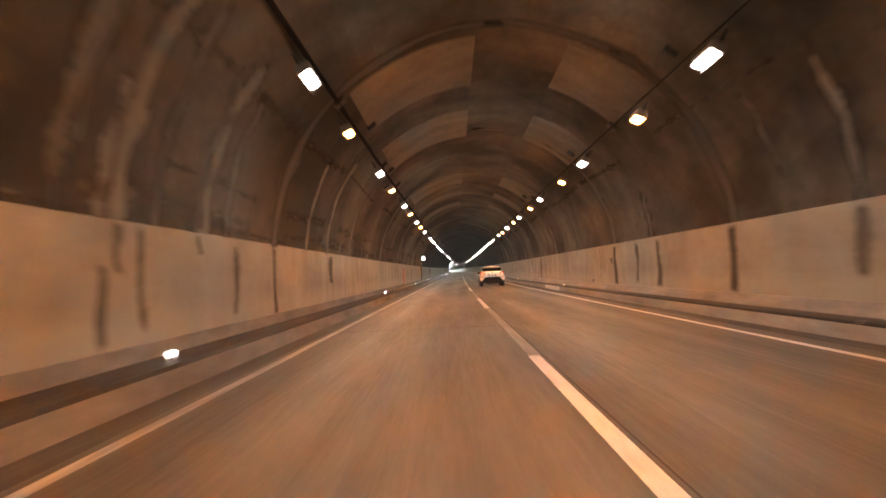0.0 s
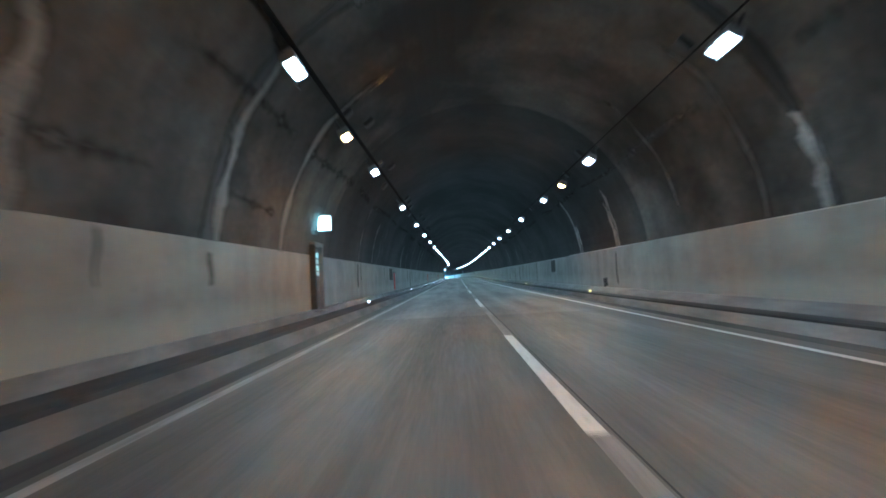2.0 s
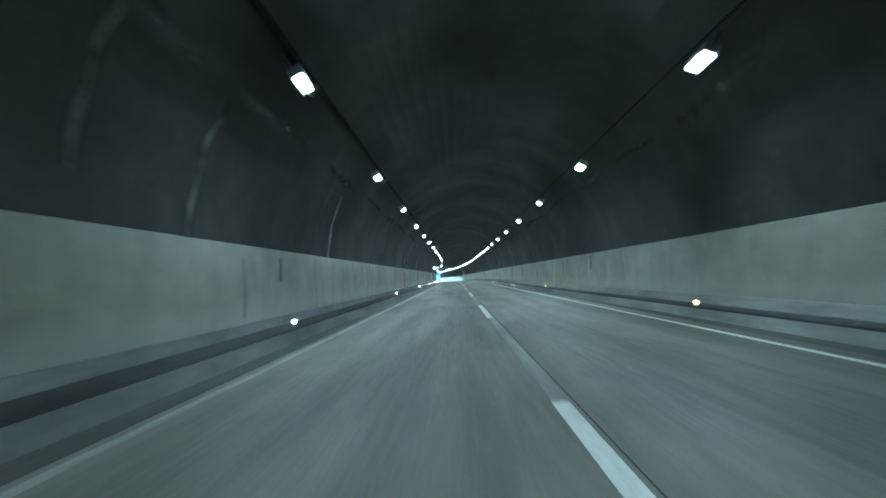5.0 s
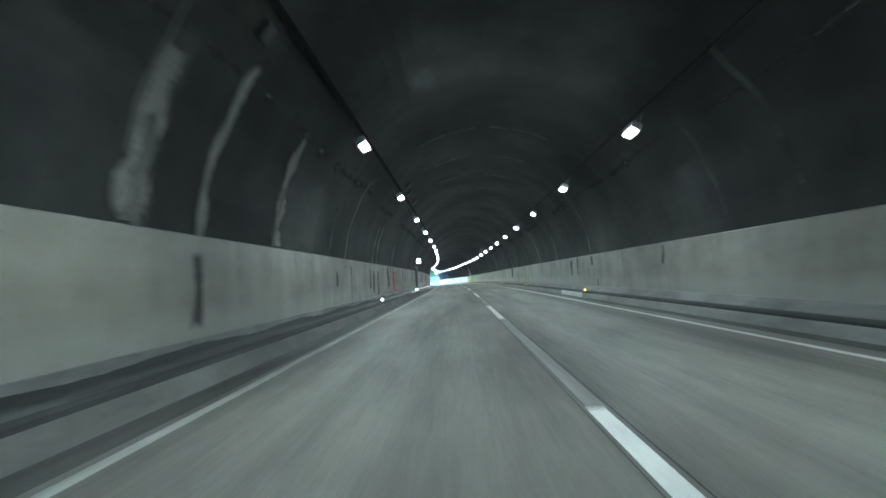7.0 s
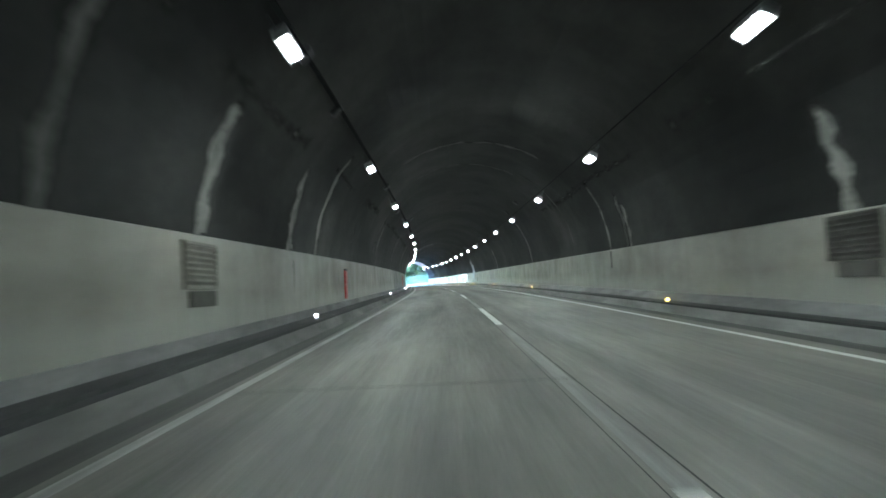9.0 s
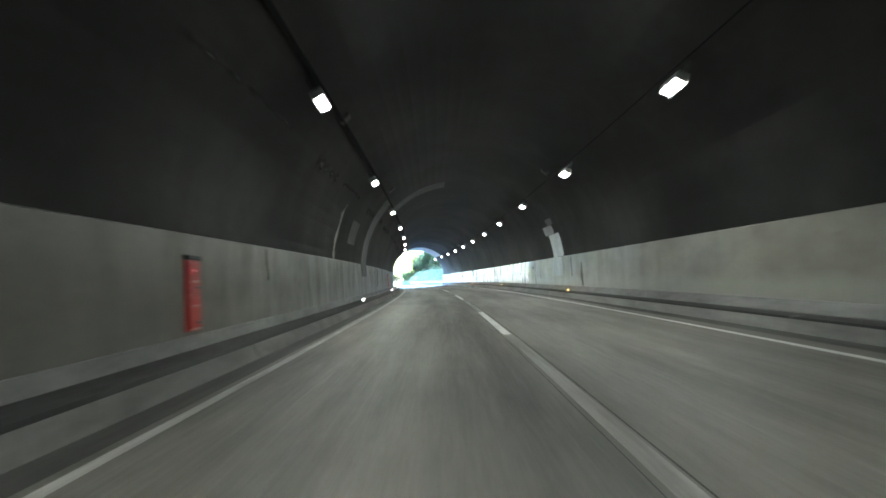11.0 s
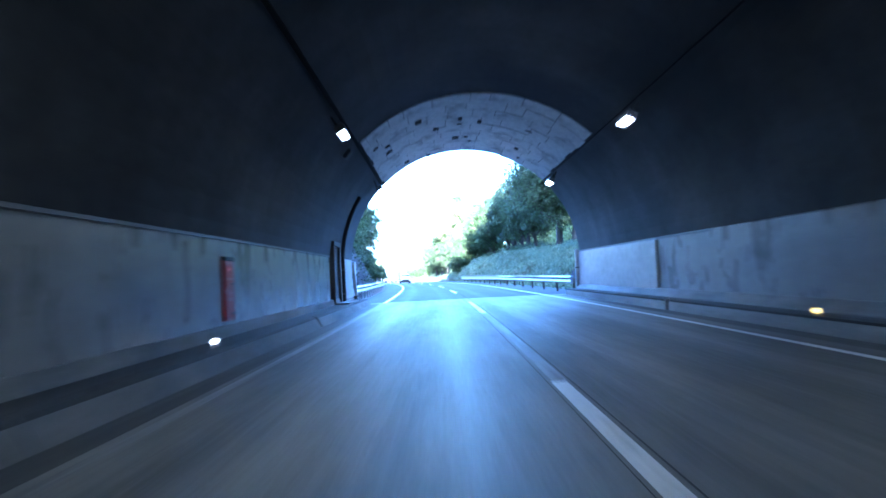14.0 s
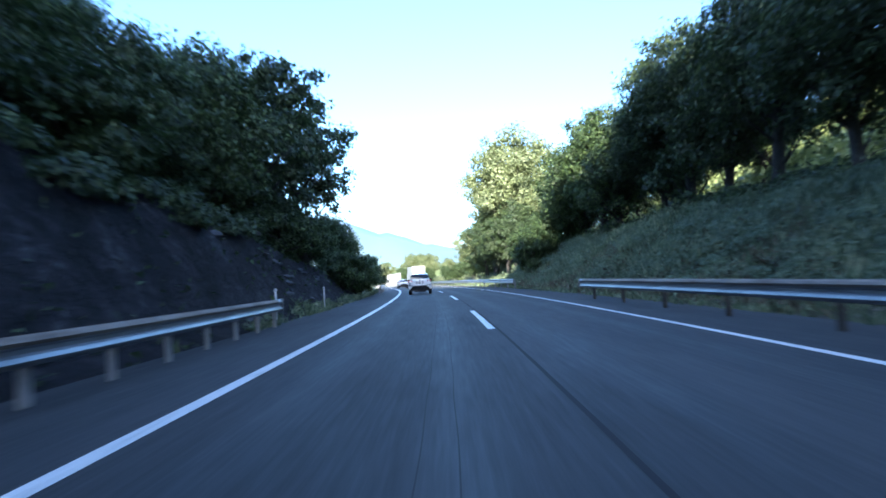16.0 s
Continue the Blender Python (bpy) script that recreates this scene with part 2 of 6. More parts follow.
M["line_paint"] = streaked("line_paint", (0.62, 0.62, 0.6), (0.85, 0.85, 0.83), (0.8, 6.0, 1), 24.0, 0.5, 0.1, (0.3, 0.5))
M["worn_line"] = streaked("worn_line", (0.24, 0.235, 0.22), (0.55, 0.54, 0.52), (0.5, 6.0, 1), 24.0, 0.6, 0.1, (0.35, 0.7))
M["trace"] = streaked("trace", (0.15, 0.145, 0.13), (0.33, 0.32, 0.30), (0.3, 5.0, 1), 24.0, 0.55, 0.1, (0.35, 0.65))
M["dark_steel"] = mat("dark_steel", (0.03, 0.03, 0.032), 0.55, 0.3)
M["conduit"] = mat("conduit", (0.02, 0.02, 0.021), 0.95, 0.0, 0.05)
M["housing"] = mat("housing", (0.16, 0.16, 0.165), 0.5, 0.4)
M["backdrop_end"] = mat("backdrop_end", (0.05, 0.05, 0.05), 0.9)


def emitter(name, color, strength):
    m = mat(name, (0.8, 0.8, 0.8), 0.4)
    b = m.node_tree.nodes["Principled BSDF"]
    b.inputs["Emission Color"].default_value = (*color, 1)
    b.inputs["Emission Strength"].default_value = strength
    return m


M["led"] = emitter("led", (0.92, 1.0, 0.97), LED_POWER)
M["sodium"] = emitter("sodium", (1.0, 0.32, 0.05), SODIUM_POWER)


# ---- mesh helpers ----
def mesh_of(name, verts, faces, materials, uvs=None, smooth=False, slots=None, edge=None):
    me = bpy.data.meshes.new(name)
    me.from_pydata([tuple(map(float, v)) for v in verts], [], [tuple(map(int, f)) for f in faces])
    for m in materials if isinstance(materials, (list, tuple)) else [materials]:
        me.materials.append(m)
    if uvs is not None:
        lay = me.uv_layers.new(name="UVMap")
        idx = np.empty(len(me.loops), np.int32)
        me.loops.foreach_get("vertex_index", idx)
        lay.data.foreach_set("uv", np.asarray(uvs, np.float32)[idx].ravel())
        if edge is not None:
            # second map: across the strip from -1 to 1, and along it from 0 to 1
            lay = me.uv_layers.new(name="Edge")
            lay.data.foreach_set("uv", np.asarray(edge, np.float32)[idx].ravel())
    if slots is not None:
        me.polygons.foreach_set("material_index", np.asarray(slots, np.int32))
    if smooth:
        me.polygons.foreach_set("use_smooth", np.ones(len(me.polygons), bool))
    me.update()
    return me


def sweep(name, profile, s0, s1, step, materials, closed=False, smooth=False, slots=None, cap=False, parent=None, shift=None):
    """Draws an open or closed profile of (u, z) along the road from s0 to s1."""
    ss = np.linspace(s0, s1, max(2, int(round((s1 - s0) / step)) + 1))
    pr = np.array(profile, float)
    ln = np.concatenate([[0], np.cumsum(np.hypot(*np.diff(pr, axis=0).T))])
    n, k = len(ss), len(pr)
    off = np.repeat(shift(ss), k) if shift else 0.0
    v = PA(np.repeat(ss, k), np.tile(pr[:, 0], n) + off, np.tile(pr[:, 1], n))
    flat = np.all(np.abs(np.diff(pr[:, 1])) < 0.05)
    uv = np.stack([np.repeat(ss, k), np.tile(pr[:, 0] if flat else ln, n)], -1)
    faces, sl = [], []
    kk = k if closed else k - 1
    for i in range(n - 1):
        for j in range(kk):
            j2 = (j + 1) % k
            faces.append((i * k + j, i * k + j2, (i + 1) * k + j2, (i + 1) * k + j))
            sl.append(slots[j] if slots else 0)
    if cap and closed:
        faces.append(tuple(range(k)))
        faces.append(tuple((n - 1) * k + j for j in reversed(range(k))))
        sl += [slots[0] if slots else 0] * 2
    ob = new(name, mesh_of(name, v, faces, materials, uv, smooth, sl))
    if parent:
        ob.parent = parent
    return ob


def bm_box(bm, size, m=Matrix(), bevel=0.0, slot=0):
    r = bmesh.ops.create_cube(bm, size=1.0, matrix=m @ Matrix.Diagonal((*size, 1)))
    vs = r["verts"]
    fs = {f for v in vs for f in v.link_faces}
    for f in fs:
        f.material_index = slot
    if bevel > 0:
        es = list({e for v in vs for e in v.link_edges})
        bmesh.ops.bevel(bm, geom=es, offset=bevel, segments=2, affect="EDGES", profile=0.5)


def bm_cyl(bm, r0, r1, length, m=Matrix(), seg=16):
    bmesh.ops.create_cone(bm, cap_ends=True, segments=seg, radius1=r0, radius2=r1, depth=length, matrix=m)


def part(name, bm, materials, parent, label="", at=None, smooth=False):
    me = bpy.data.meshes.new(name)
    uvl = bm.loops.layers.uv.new("UVMap")
    bm.normal_update()
    for f in bm.faces:
        nx, ny, nz = abs(f.normal.x), abs(f.normal.y), abs(f.normal.z)
        for lp in f.loops:
            c = lp.vert.co
            lp[uvl].uv = (c.y, c.z) if nx >= max(ny, nz) else ((c.x, c.z) if ny >= nz else (c.x, c.y))
    bm.to_mesh(me)
    bm.free()
    for m in materials if isinstance(materials, (list, tuple)) else [materials]:
        me.materials.append(m)
    if smooth:
        me.polygons.foreach_set("use_smooth", np.ones(len(me.polygons), bool))
    ob = new(name, me)
    if parent:
        ob.parent = parent
    if at is not None:
        ob.matrix_basis = at
    if label:
        tagged(ob, label)
    return ob


def thing(name, m, label, category, group="", kind=""):
    ob = new(name)
    ob.empty_display_size = 0.2
    ob.matrix_basis = m
    return tagged(ob, label, category, group, kind)

# ---- road surface ----
for r0, r1, slab_mat, label in ((-80, 74.7, "concrete_dark", "brownish concrete carriageway with weaker lamplight painted into its tone"), (74.7, 451.3, "concrete_road", "worn grey concrete carriageway of the tunnel")):
    road = sweep("road", [(-4.6, -0.01), (-4.0, 0.0), (-2, 0.0), (0, 0.0), (2, 0.0), (4.0, 0.0), (4.7, -0.01)], r0, r1, 3.0, M[slab_mat])
    tagged(road, label, "road", kind="structure")
road_out = sweep("road", [(-6.3, -0.02), (-4.0, 0.0), (0, 0.0), (4.0, 0.0), (6.2, -0.02)], 451.3, 1000, 3.0, M["asphalt"])
tagged(road_out, "dark bluish asphalt carriageway outside the tunnel", "road", kind="structure")
for k in range(-4, 23):
    g = sweep("worn_dash_trace", [(-0.06, 0.003), (0.10, 0.003)], k * 20.0 + 8.0, min(k * 20.0 + 20.0, 451), 2.0, M["trace"])
    tagged(g, "faint pale trace of the lane divider on concrete", "road marking", kind="structure")
seam = sweep("pavement_joint", [(0.12, 0.005), (0.136, 0.005)], -80, 451, 3.0, M["joint"])
tagged(seam, "dark sealed joint along the lane divider", "joint", kind="structure")
seam3 = sweep("pavement_joint", [(-0.12, 0.005), (-0.111, 0.005)], 185, 451, 3.0, M["joint"])
tagged(seam3, "dark sealed joint along the lane divider", "joint", kind="structure")
pat = sweep("asphalt_patch", [(0.28, 0.003), (2.6, 0.003)], 451.4, 456.5, 1.0, M["asphalt_new"])
tagged(pat, "asphalt patch of differing tone in the lane", "patch", kind="structure")
M["sealant"] = mat("sealant", (0.018, 0.018, 0.019), 0.85, 0.0, 0.28)
seam2 = sweep("pavement_joint", [(0.10, 0.004), (0.155, 0.004)], 452, 640, 3.0, M["sealant"])
tagged(seam2, "dark sealed joint in the asphalt", "joint", kind="structure")
for s in [-7.3, 13.2, 54.0, 74.7, 104.2, 166.0, 227.5, 271.8, 330.0, 392.0, 451.3]:
    j = sweep("pavement_joint", [(-3.6, 0.004), (0.15, 0.004)], s, s + 0.05, 0.1, M["joint"] if s in (13.2, 54.0, 451.3) else M["joint_faint"])
    tagged(j, "dark transverse joint across the lane", "joint", kind="structure")

# markings: solid edge lines and 8 m dashes every 20 m
for u, w, name, s0, s1, label in ((-3.6, 0.13, "worn_line", -80, 420, "worn dirty white edge line on concrete"), (-3.6, 0.13, "trace", 420, 450.2, "almost worn away edge line on concrete"),
                                  (3.6, 0.13, "line_paint", -80, 450.2, "white edge line on concrete"), (-3.6, 0.19, "line_paint", 450.4, 760, "clean white edge line on asphalt"),
                                  (3.6, 0.15, "line_paint", 450.4, 760, "clean white edge line on asphalt")):
    a = sweep("edge_line", [(u - w / 2, 0.005), (u + w / 2, 0.005)], s0, s1, 3.0, M[name])
    tagged(a, label, "road marking", kind="structure")
for k in range(-4, 36):
    d = sweep("lane_dash", [(-0.08, 0.006), (0.08, 0.006)], k * 20.0, k * 20.0 + 8.0, 2.0, M["line_paint"])
    tagged(d, "white painted lane divider dash on the road", "road marking", "lane divider dashes", "structure")

# ---- kerbs, footings, walls and lining ----
CU, CZ, CR = 0.08, 1.58, 5.05            # middle and radius of the vault
STEP = 3.0
for side, edge, base, lean in ((-1, 4.12, 4.86, 0.19), (1, 4.35, 4.78, 0.03)):
    wall_u = 4.93 if side < 0 else 5.04
    tag = "left" if side < 0 else "right"
    gut = sweep("gutter", [(side * (edge - 0.36), 0.004), (side * (edge + 0.01), 0.006)], -80, 450.2, STEP, M["gutter"])
    tagged(gut, "dark streaked gutter strip along the kerb", "gutter", kind="structure")
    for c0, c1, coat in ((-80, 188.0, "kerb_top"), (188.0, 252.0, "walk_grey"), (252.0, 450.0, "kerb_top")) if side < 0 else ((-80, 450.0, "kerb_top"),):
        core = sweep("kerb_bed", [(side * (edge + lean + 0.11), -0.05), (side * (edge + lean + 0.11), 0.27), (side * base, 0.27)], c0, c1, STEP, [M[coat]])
        tagged(core, "dark concrete walkway behind the kerb", "walkway", kind="structure")
    foot = sweep("wall_footing", [(side * (base - 0.01), 0.25), (side * base, 0.285), (side * (wall_u - 0.035), 0.46), (side * (wall_u + 0.05), 0.475)], -80, 450.0, STEP, M["footing"])
    tagged(foot, "pale chamfered concrete footing under the tunnel wall", "footing", kind="structure")
    kerb = thing("kerb", Matrix(), "stained concrete kerb with drain gaps", "kerb", kind="structure")
    cuts = sorted(list(np.arange(-80.0, 450.0, 11.0)) + ([195.0, 437.4] if side < 0 else [33.2, 38.4, 201.0, 205.5, 232.0, 237.8, 437.4]) + [450.2])
    for c0, c1 in zip(cuts, cuts[1:]):
        drain = c0 in (195.0, 437.4)
        pale = side > 0 and (33 < c0 < 37 or 201 <= c0 < 205 or 231 < c0 < 236)
        sweep("kerb_stone", [(side * edge, -0.03), (side * (edge + lean * 0.75), 0.22), (side * (edge + lean), 0.26), (side * (edge + lean + 0.12), 0.28), (side * (edge + lean + 0.12), -0.03)],
              c0 + (0.28 if drain else 0.015), c1 - 0.015, STEP, [M["line_paint"] if pale else (M["kerb"] if side < 0 else M["kerb_pale"]), M["kerb_top"]], closed=True, cap=True, parent=kerb, slots=[0, 1, 1, 0, 0])
    # right wall top lowered in steps to fit the camera's view
    for w0, w1, top in ((-80, 318.0, 1.985),) if side < 0 else ((-80, 90.0, 1.985), (90.0, 140.0, 1.945), (140.0, 371.0, 1.905), (371.0, 450.3, 1.905)):
        wall = sweep("wall_" + tag, [(side * wall_u, 0.40), (side * wall_u, top - 0.025), (side * (wall_u + 0.03), top), (side * (wall_u + 0.25), top)], w0, w1, STEP, [M["wall_gloss" if w0 > 370 else "wall_paint"]])
        tagged(wall, "smooth glossy grey tunnel wall with pale drips" if w0 > 370 else "dirty cream painted tunnel side wall with stains", "wall", kind="structure")
    if side < 0:
        for w0, w1, coat, label in ((318.0, 423.5, "wall_dirty", "brown grimy painted tunnel side wall"), (423.5, 443.9, "wall_gloss", "smooth grey tunnel wall with a cap rail")):
            wall = sweep("wall_" + tag, [(side * wall_u, 0.40), (side * wall_u, 1.96), (side * (wall_u + 0.03), 1.985), (side * (wall_u + 0.25), 1.985)], w0, w1, STEP, [M[coat]])
            tagged(wall, label, "wall", kind="structure")
    tz = 0.0 if side < 0 else -0.08
    trim = sweep("trim", [(side * (wall_u - 0.035), 1.93 + tz), (side * (wall_u - 0.035), 1.975 + tz), (side * (wall_u + 0.02), 1.99 + tz), (side * (wall_u + 0.02), 1.93 + tz)], 400 if side < 0 else 436, 443.9 if side < 0 else 450.3, STEP, M["housing"], closed=True)
    tagged(trim, "thin metal cap rail along the wall top", "trim", kind="structure")


def soot_band(s0, s1):
    """Black wet soot with a wandering edge, lying in the angle between walkway and wall footing."""
    rg = random.Random(61)
    n = int((s1 - s0) / 0.3)
    v, f, uv = [], [], []
    for i in range(n + 1):
        s = s0 + (s1 - s0) * i / n
        thin = min(1.0, (s - s0) / 5.0, (s1 - s) / 5.0)
        low = 4.85 - thin * (0.26 + 0.07 * math.sin(s * 0.45) + 0.04 * math.sin(s * 1.7) + rg.uniform(-0.015, 0.015) + 0.13 * math.exp(-((s - 194.8) / 0.6) ** 2))
        rise = 0.025 + thin * (0.055 + 0.03 * math.sin(s * 1.1 + 1.0) + rg.uniform(-0.012, 0.012))
        for u, z in ((max(low, 4.44), 0.275), (4.848, 0.275), (4.850, 0.289), (4.852 + 0.2 * rise, 0.289 + rise)):
            v.append(P(s, -u, z))
            uv.append((s, u + z))
        if i:
            b = 4 * i
            for k in range(3):
                f.append((b - 4 + k, b - 3 + k, b + 1 + k, b + k))
    ob = new("soot_deposit", mesh_of("soot_deposit", v, f, M["soot_wet"], uv, True))
    return tagged(ob, "black wet soot along the foot of the wall", "stain", kind="structure")


soot_band(187.0, 254.0)
# flat strip, painted black for the slot's shaded depth
slot = sweep("drain_slot", [(-3.98, 0.0), (-3.98, 0.013), (-3.90, 0.013), (-3.90, 0.0)], 192.6, 195.2, 0.5, M["soot_wet"], closed=True, cap=True)
tagged(slot, "narrow drain slot in the gutter, its dark depth painted", "drain", kind="structure")


def arc(a0, a1, r, n):
    """Points of the vault between two angles in degrees, 0 at the right spring, 90 at the crown."""
    return [(CU + r * math.cos(radians(a0 + (a1 - a0) * i / n)), CZ + r * math.sin(radians(a0 + (a1 - a0) * i / n))) for i in range(n + 1)]


vault = arc(3, 177, CR, 40)
outer = arc(177, 3, CR + 0.55, 20)
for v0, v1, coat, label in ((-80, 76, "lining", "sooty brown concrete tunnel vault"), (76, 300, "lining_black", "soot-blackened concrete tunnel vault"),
                            (300, 424, "lining_deep", "sooty tunnel vault with its unlit dimness painted near black"), (424, PORTAL, "lining_mouth", "sooty vault at the tunnel mouth, daylight painted in as grey")):
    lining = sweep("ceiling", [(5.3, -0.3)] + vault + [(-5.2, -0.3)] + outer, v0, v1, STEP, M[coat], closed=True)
    tagged(lining, label, "tunnel vault", kind="structure")
face = [(5.3, -0.3)] + vault + [(-5.2, -0.3)]
rim = [(9.5, -0.3), (9.5, 8.6), (-9.5, 8.6), (-9.5, -0.3)]
bmh = bmesh.new()
for lo, hi in ((PORTAL - 0.3, PORTAL + 0.05),):
    ang = [radians(-14 + 208 * i / 40) for i in range(41)]
    rows_ = []
    for a in ang:
        iu, iz = CU + (CR + 0.04) * math.cos(a), max(CZ + (CR + 0.04) * math.sin(a), -0.3)
        k = min(9.6 / max(abs(math.cos(a)), 1e-6), 7.2 / max(math.sin(a), 1e-6) if math.sin(a) > 0 else 1e9)
        ou, oz = CU + k * math.cos(a), max(CZ + k * math.sin(a), -0.3)
        rows_.append([bmh.verts.new(P(s_, u_, z_)) for s_, u_, z_ in ((lo, iu, iz), (hi, iu, iz), (hi, ou, oz), (lo, ou, oz))])
    for a, b in zip(rows_, rows_[1:]):
        for i in range(4):
            bmh.faces.new((a[i], a[(i + 1) % 4], b[(i + 1) % 4], b[i]))
head = part("wall_portal", bmh, M["crown"], None)
tagged(head, "grey concrete portal wall round the tunnel mouth", "portal wall", kind="structure")
# cap added out of view to close the bore behind the start
endw = sweep("wall_end", [(-6, -0.5), (-6, 8), (6, 8), (6, -0.5)], -80.6, -80.1, 0.5, M["backdrop_end"], closed=True, cap=True)
tagged(endw, "added unseen wall closing the tunnel behind", "wall", kind="structure")

# ---- lamps ----
LAMP_S = [10.3 + 10.995 * k + (0.4 if k == 5 else 0.0) for k in range(-7, 33)] + [372.9, 383.6, 394.3, 405.0, 415.7, 426.4, 437.1, 447.9]
SODIUM_S = [-62.4, -51.4, -40.4, -29.4, -18.4, -7.4, 3.6, 14.6, 25.6, 36.6, 47.6, 59.6, 70.7, 81.7]


def tunnel_lamp(length, glow, label, group):
    """A wall-mounted tunnel light: housing, tilted lens, two arms."""
    ob = thing("tunnel_lamp", Matrix(), label, "lamp", group)
    bm = bmesh.new()
    bm_box(bm, (0.26, length + 0.12, 0.13), Matrix.Translation((0, 0, 0.085)), 0.025)
    # skirt added to keep the lens's light off the vault behind
    bm_box(bm, (0.03, length + 0.12, 0.12), Matrix.Translation((0.13, 0, 0.0)), 0.006)
    part("housing", bm, M["housing"], ob)
    bm = bmesh.new()
    bm_box(bm, (0.17, length, 0.06), Matrix.Translation((0, 0, -0.0)), 0.028)
    part("lens", bm, glow, ob, "glowing flat glass lens")
    # end caps added to hide the lens ends, so distant lamps look smaller
    for y in (-length / 2 - 0.03, length / 2 + 0.03):
        bm = bmesh.new()
        bm_box(bm, (0.24, 0.05, 0.11), Matrix.Translation((0, y, 0.026)), 0.012)
        part("end_cap", bm, M["housing"], ob)
    for y in (-length * 0.35, length * 0.35):
        bm = bmesh.new()
        bm_box(bm, (0.05, 0.05, 0.34), Matrix.Translation((0.05, y, 0.29)), 0.008)
        part("arm", bm, M["dark_steel"], ob)
    return ob


led = tunnel_lamp(0.78, M["led"], "white LED tunnel light on the vault", "white tunnel lights")
sod = tunnel_lamp(0.5, M["sodium"], "orange sodium tunnel light on the vault", "orange tunnel lights")
first = {id(led): True, id(sod): True}
for proto, places, dz in ((led, LAMP_S, 0.0), (sod, SODIUM_S, -0.04)):
    for side, u in ((-1, -3.36), (1, 3.50)):
        for s in places:
            if proto is sod and s in ((59.6, 81.7) if side < 0 else (70.7,)):
                continue
            m = F(s, u, 4.66 + dz, 0 if side > 0 else 180) @ Matrix.Rotation(radians(26), 4, "Y")
            if first.pop(id(proto), False):
                proto.matrix_basis = m
            else:
                copy_thing(proto, m)

for u, z, w in ((-3.42, 5.05, 0.04), (3.54, 4.98, 0.025)):
    c = sweep("cable_conduit", [(u - w, z), (u + w, z + 0.02), (u + w, z + 0.02 + w), (u - w, z + w)], -80, 449.5, STEP, M["conduit"], closed=True, cap=True)
    tagged(c, "dark cable conduit running along the vault", "conduit")

# ---- ground outside: one sheet with the cutting, the hill over the tunnel and the far country ----
def smooth01(a, b, x):
    t = np.clip((x - a) / (b - a), 0, 1)
    return t * t * (3 - 2 * t)


def left_crest(s):
    return np.interp(s, [440, 485, 500, 520, 535, 560, 700], [6.5, 5.2, 4.4, 3.2, 2.2, 1.0, 0.6])


def right_crest(s):
    return np.interp(s, [440, 460, 474, 488, 504, 520, 560, 600, 700], [4.0, 4.2, 3.8, 3.15, 3.5, 4.1, 3.6, 1.5, 0.8])


def ground_height(s, u):
    """Height over the road's level at (s, u), for arrays."""
    wob = np.sin(s * 0.31 + u * 0.7) * 0.12 + np.sin(s * 0.83 - u * 0.45) * 0.07 + np.sin(s * 1.9 + u * 1.7) * 0.04
    lo, ro = -5.75 - 0.6 * smooth01(468, 498, s), 6.1
    dl, dr = np.maximum(lo - u, 0), np.maximum(u - ro, 0)
    lc, rc = left_crest(s), right_crest(s)
    zl = lc * smooth01(0.1, 3.0, dl) + np.maximum(dl - 5, 0) * 0.28 * smooth01(620, 500, s)
    zr = rc * smooth01(0.3, 7.5, dr) + np.maximum(dr - 7.5, 0) * 0.06 + np.maximum(dr - 12.3, 0) * 0.42 * smooth01(640, 560, s)
    z = np.where(u < 0, zl, zr) + wob * np.where(u < 0, smooth01(0.3, 2, dl), smooth01(0.5, 3, dr))
    z = z + np.where(u > 0, 0.22 * np.sin(s * 1.15 + np.sin(u * 0.9) * 2.0) * np.sin(u * 1.05 + s * 0.21) * smooth01(0.8, 3, dr) * smooth01(11, 7, dr), 0.0) - 0.06
    # unseen ridge: height and right-hand drop set to cast shade over the road
    ridge = np.minimum(0.85 * np.maximum(449 - s, 0), 60 + 30 * smooth01(-3, -10, u)) * np.where(u > 0, 0.22 + 0.78 * smooth01(36, 24, u), 1.0)
    hill = 8.4 + ridge + 1.2 * np.sin(s * 0.05 + u * 0.08)
    return np.where(s < 451.2, np.maximum(hill, z), z)


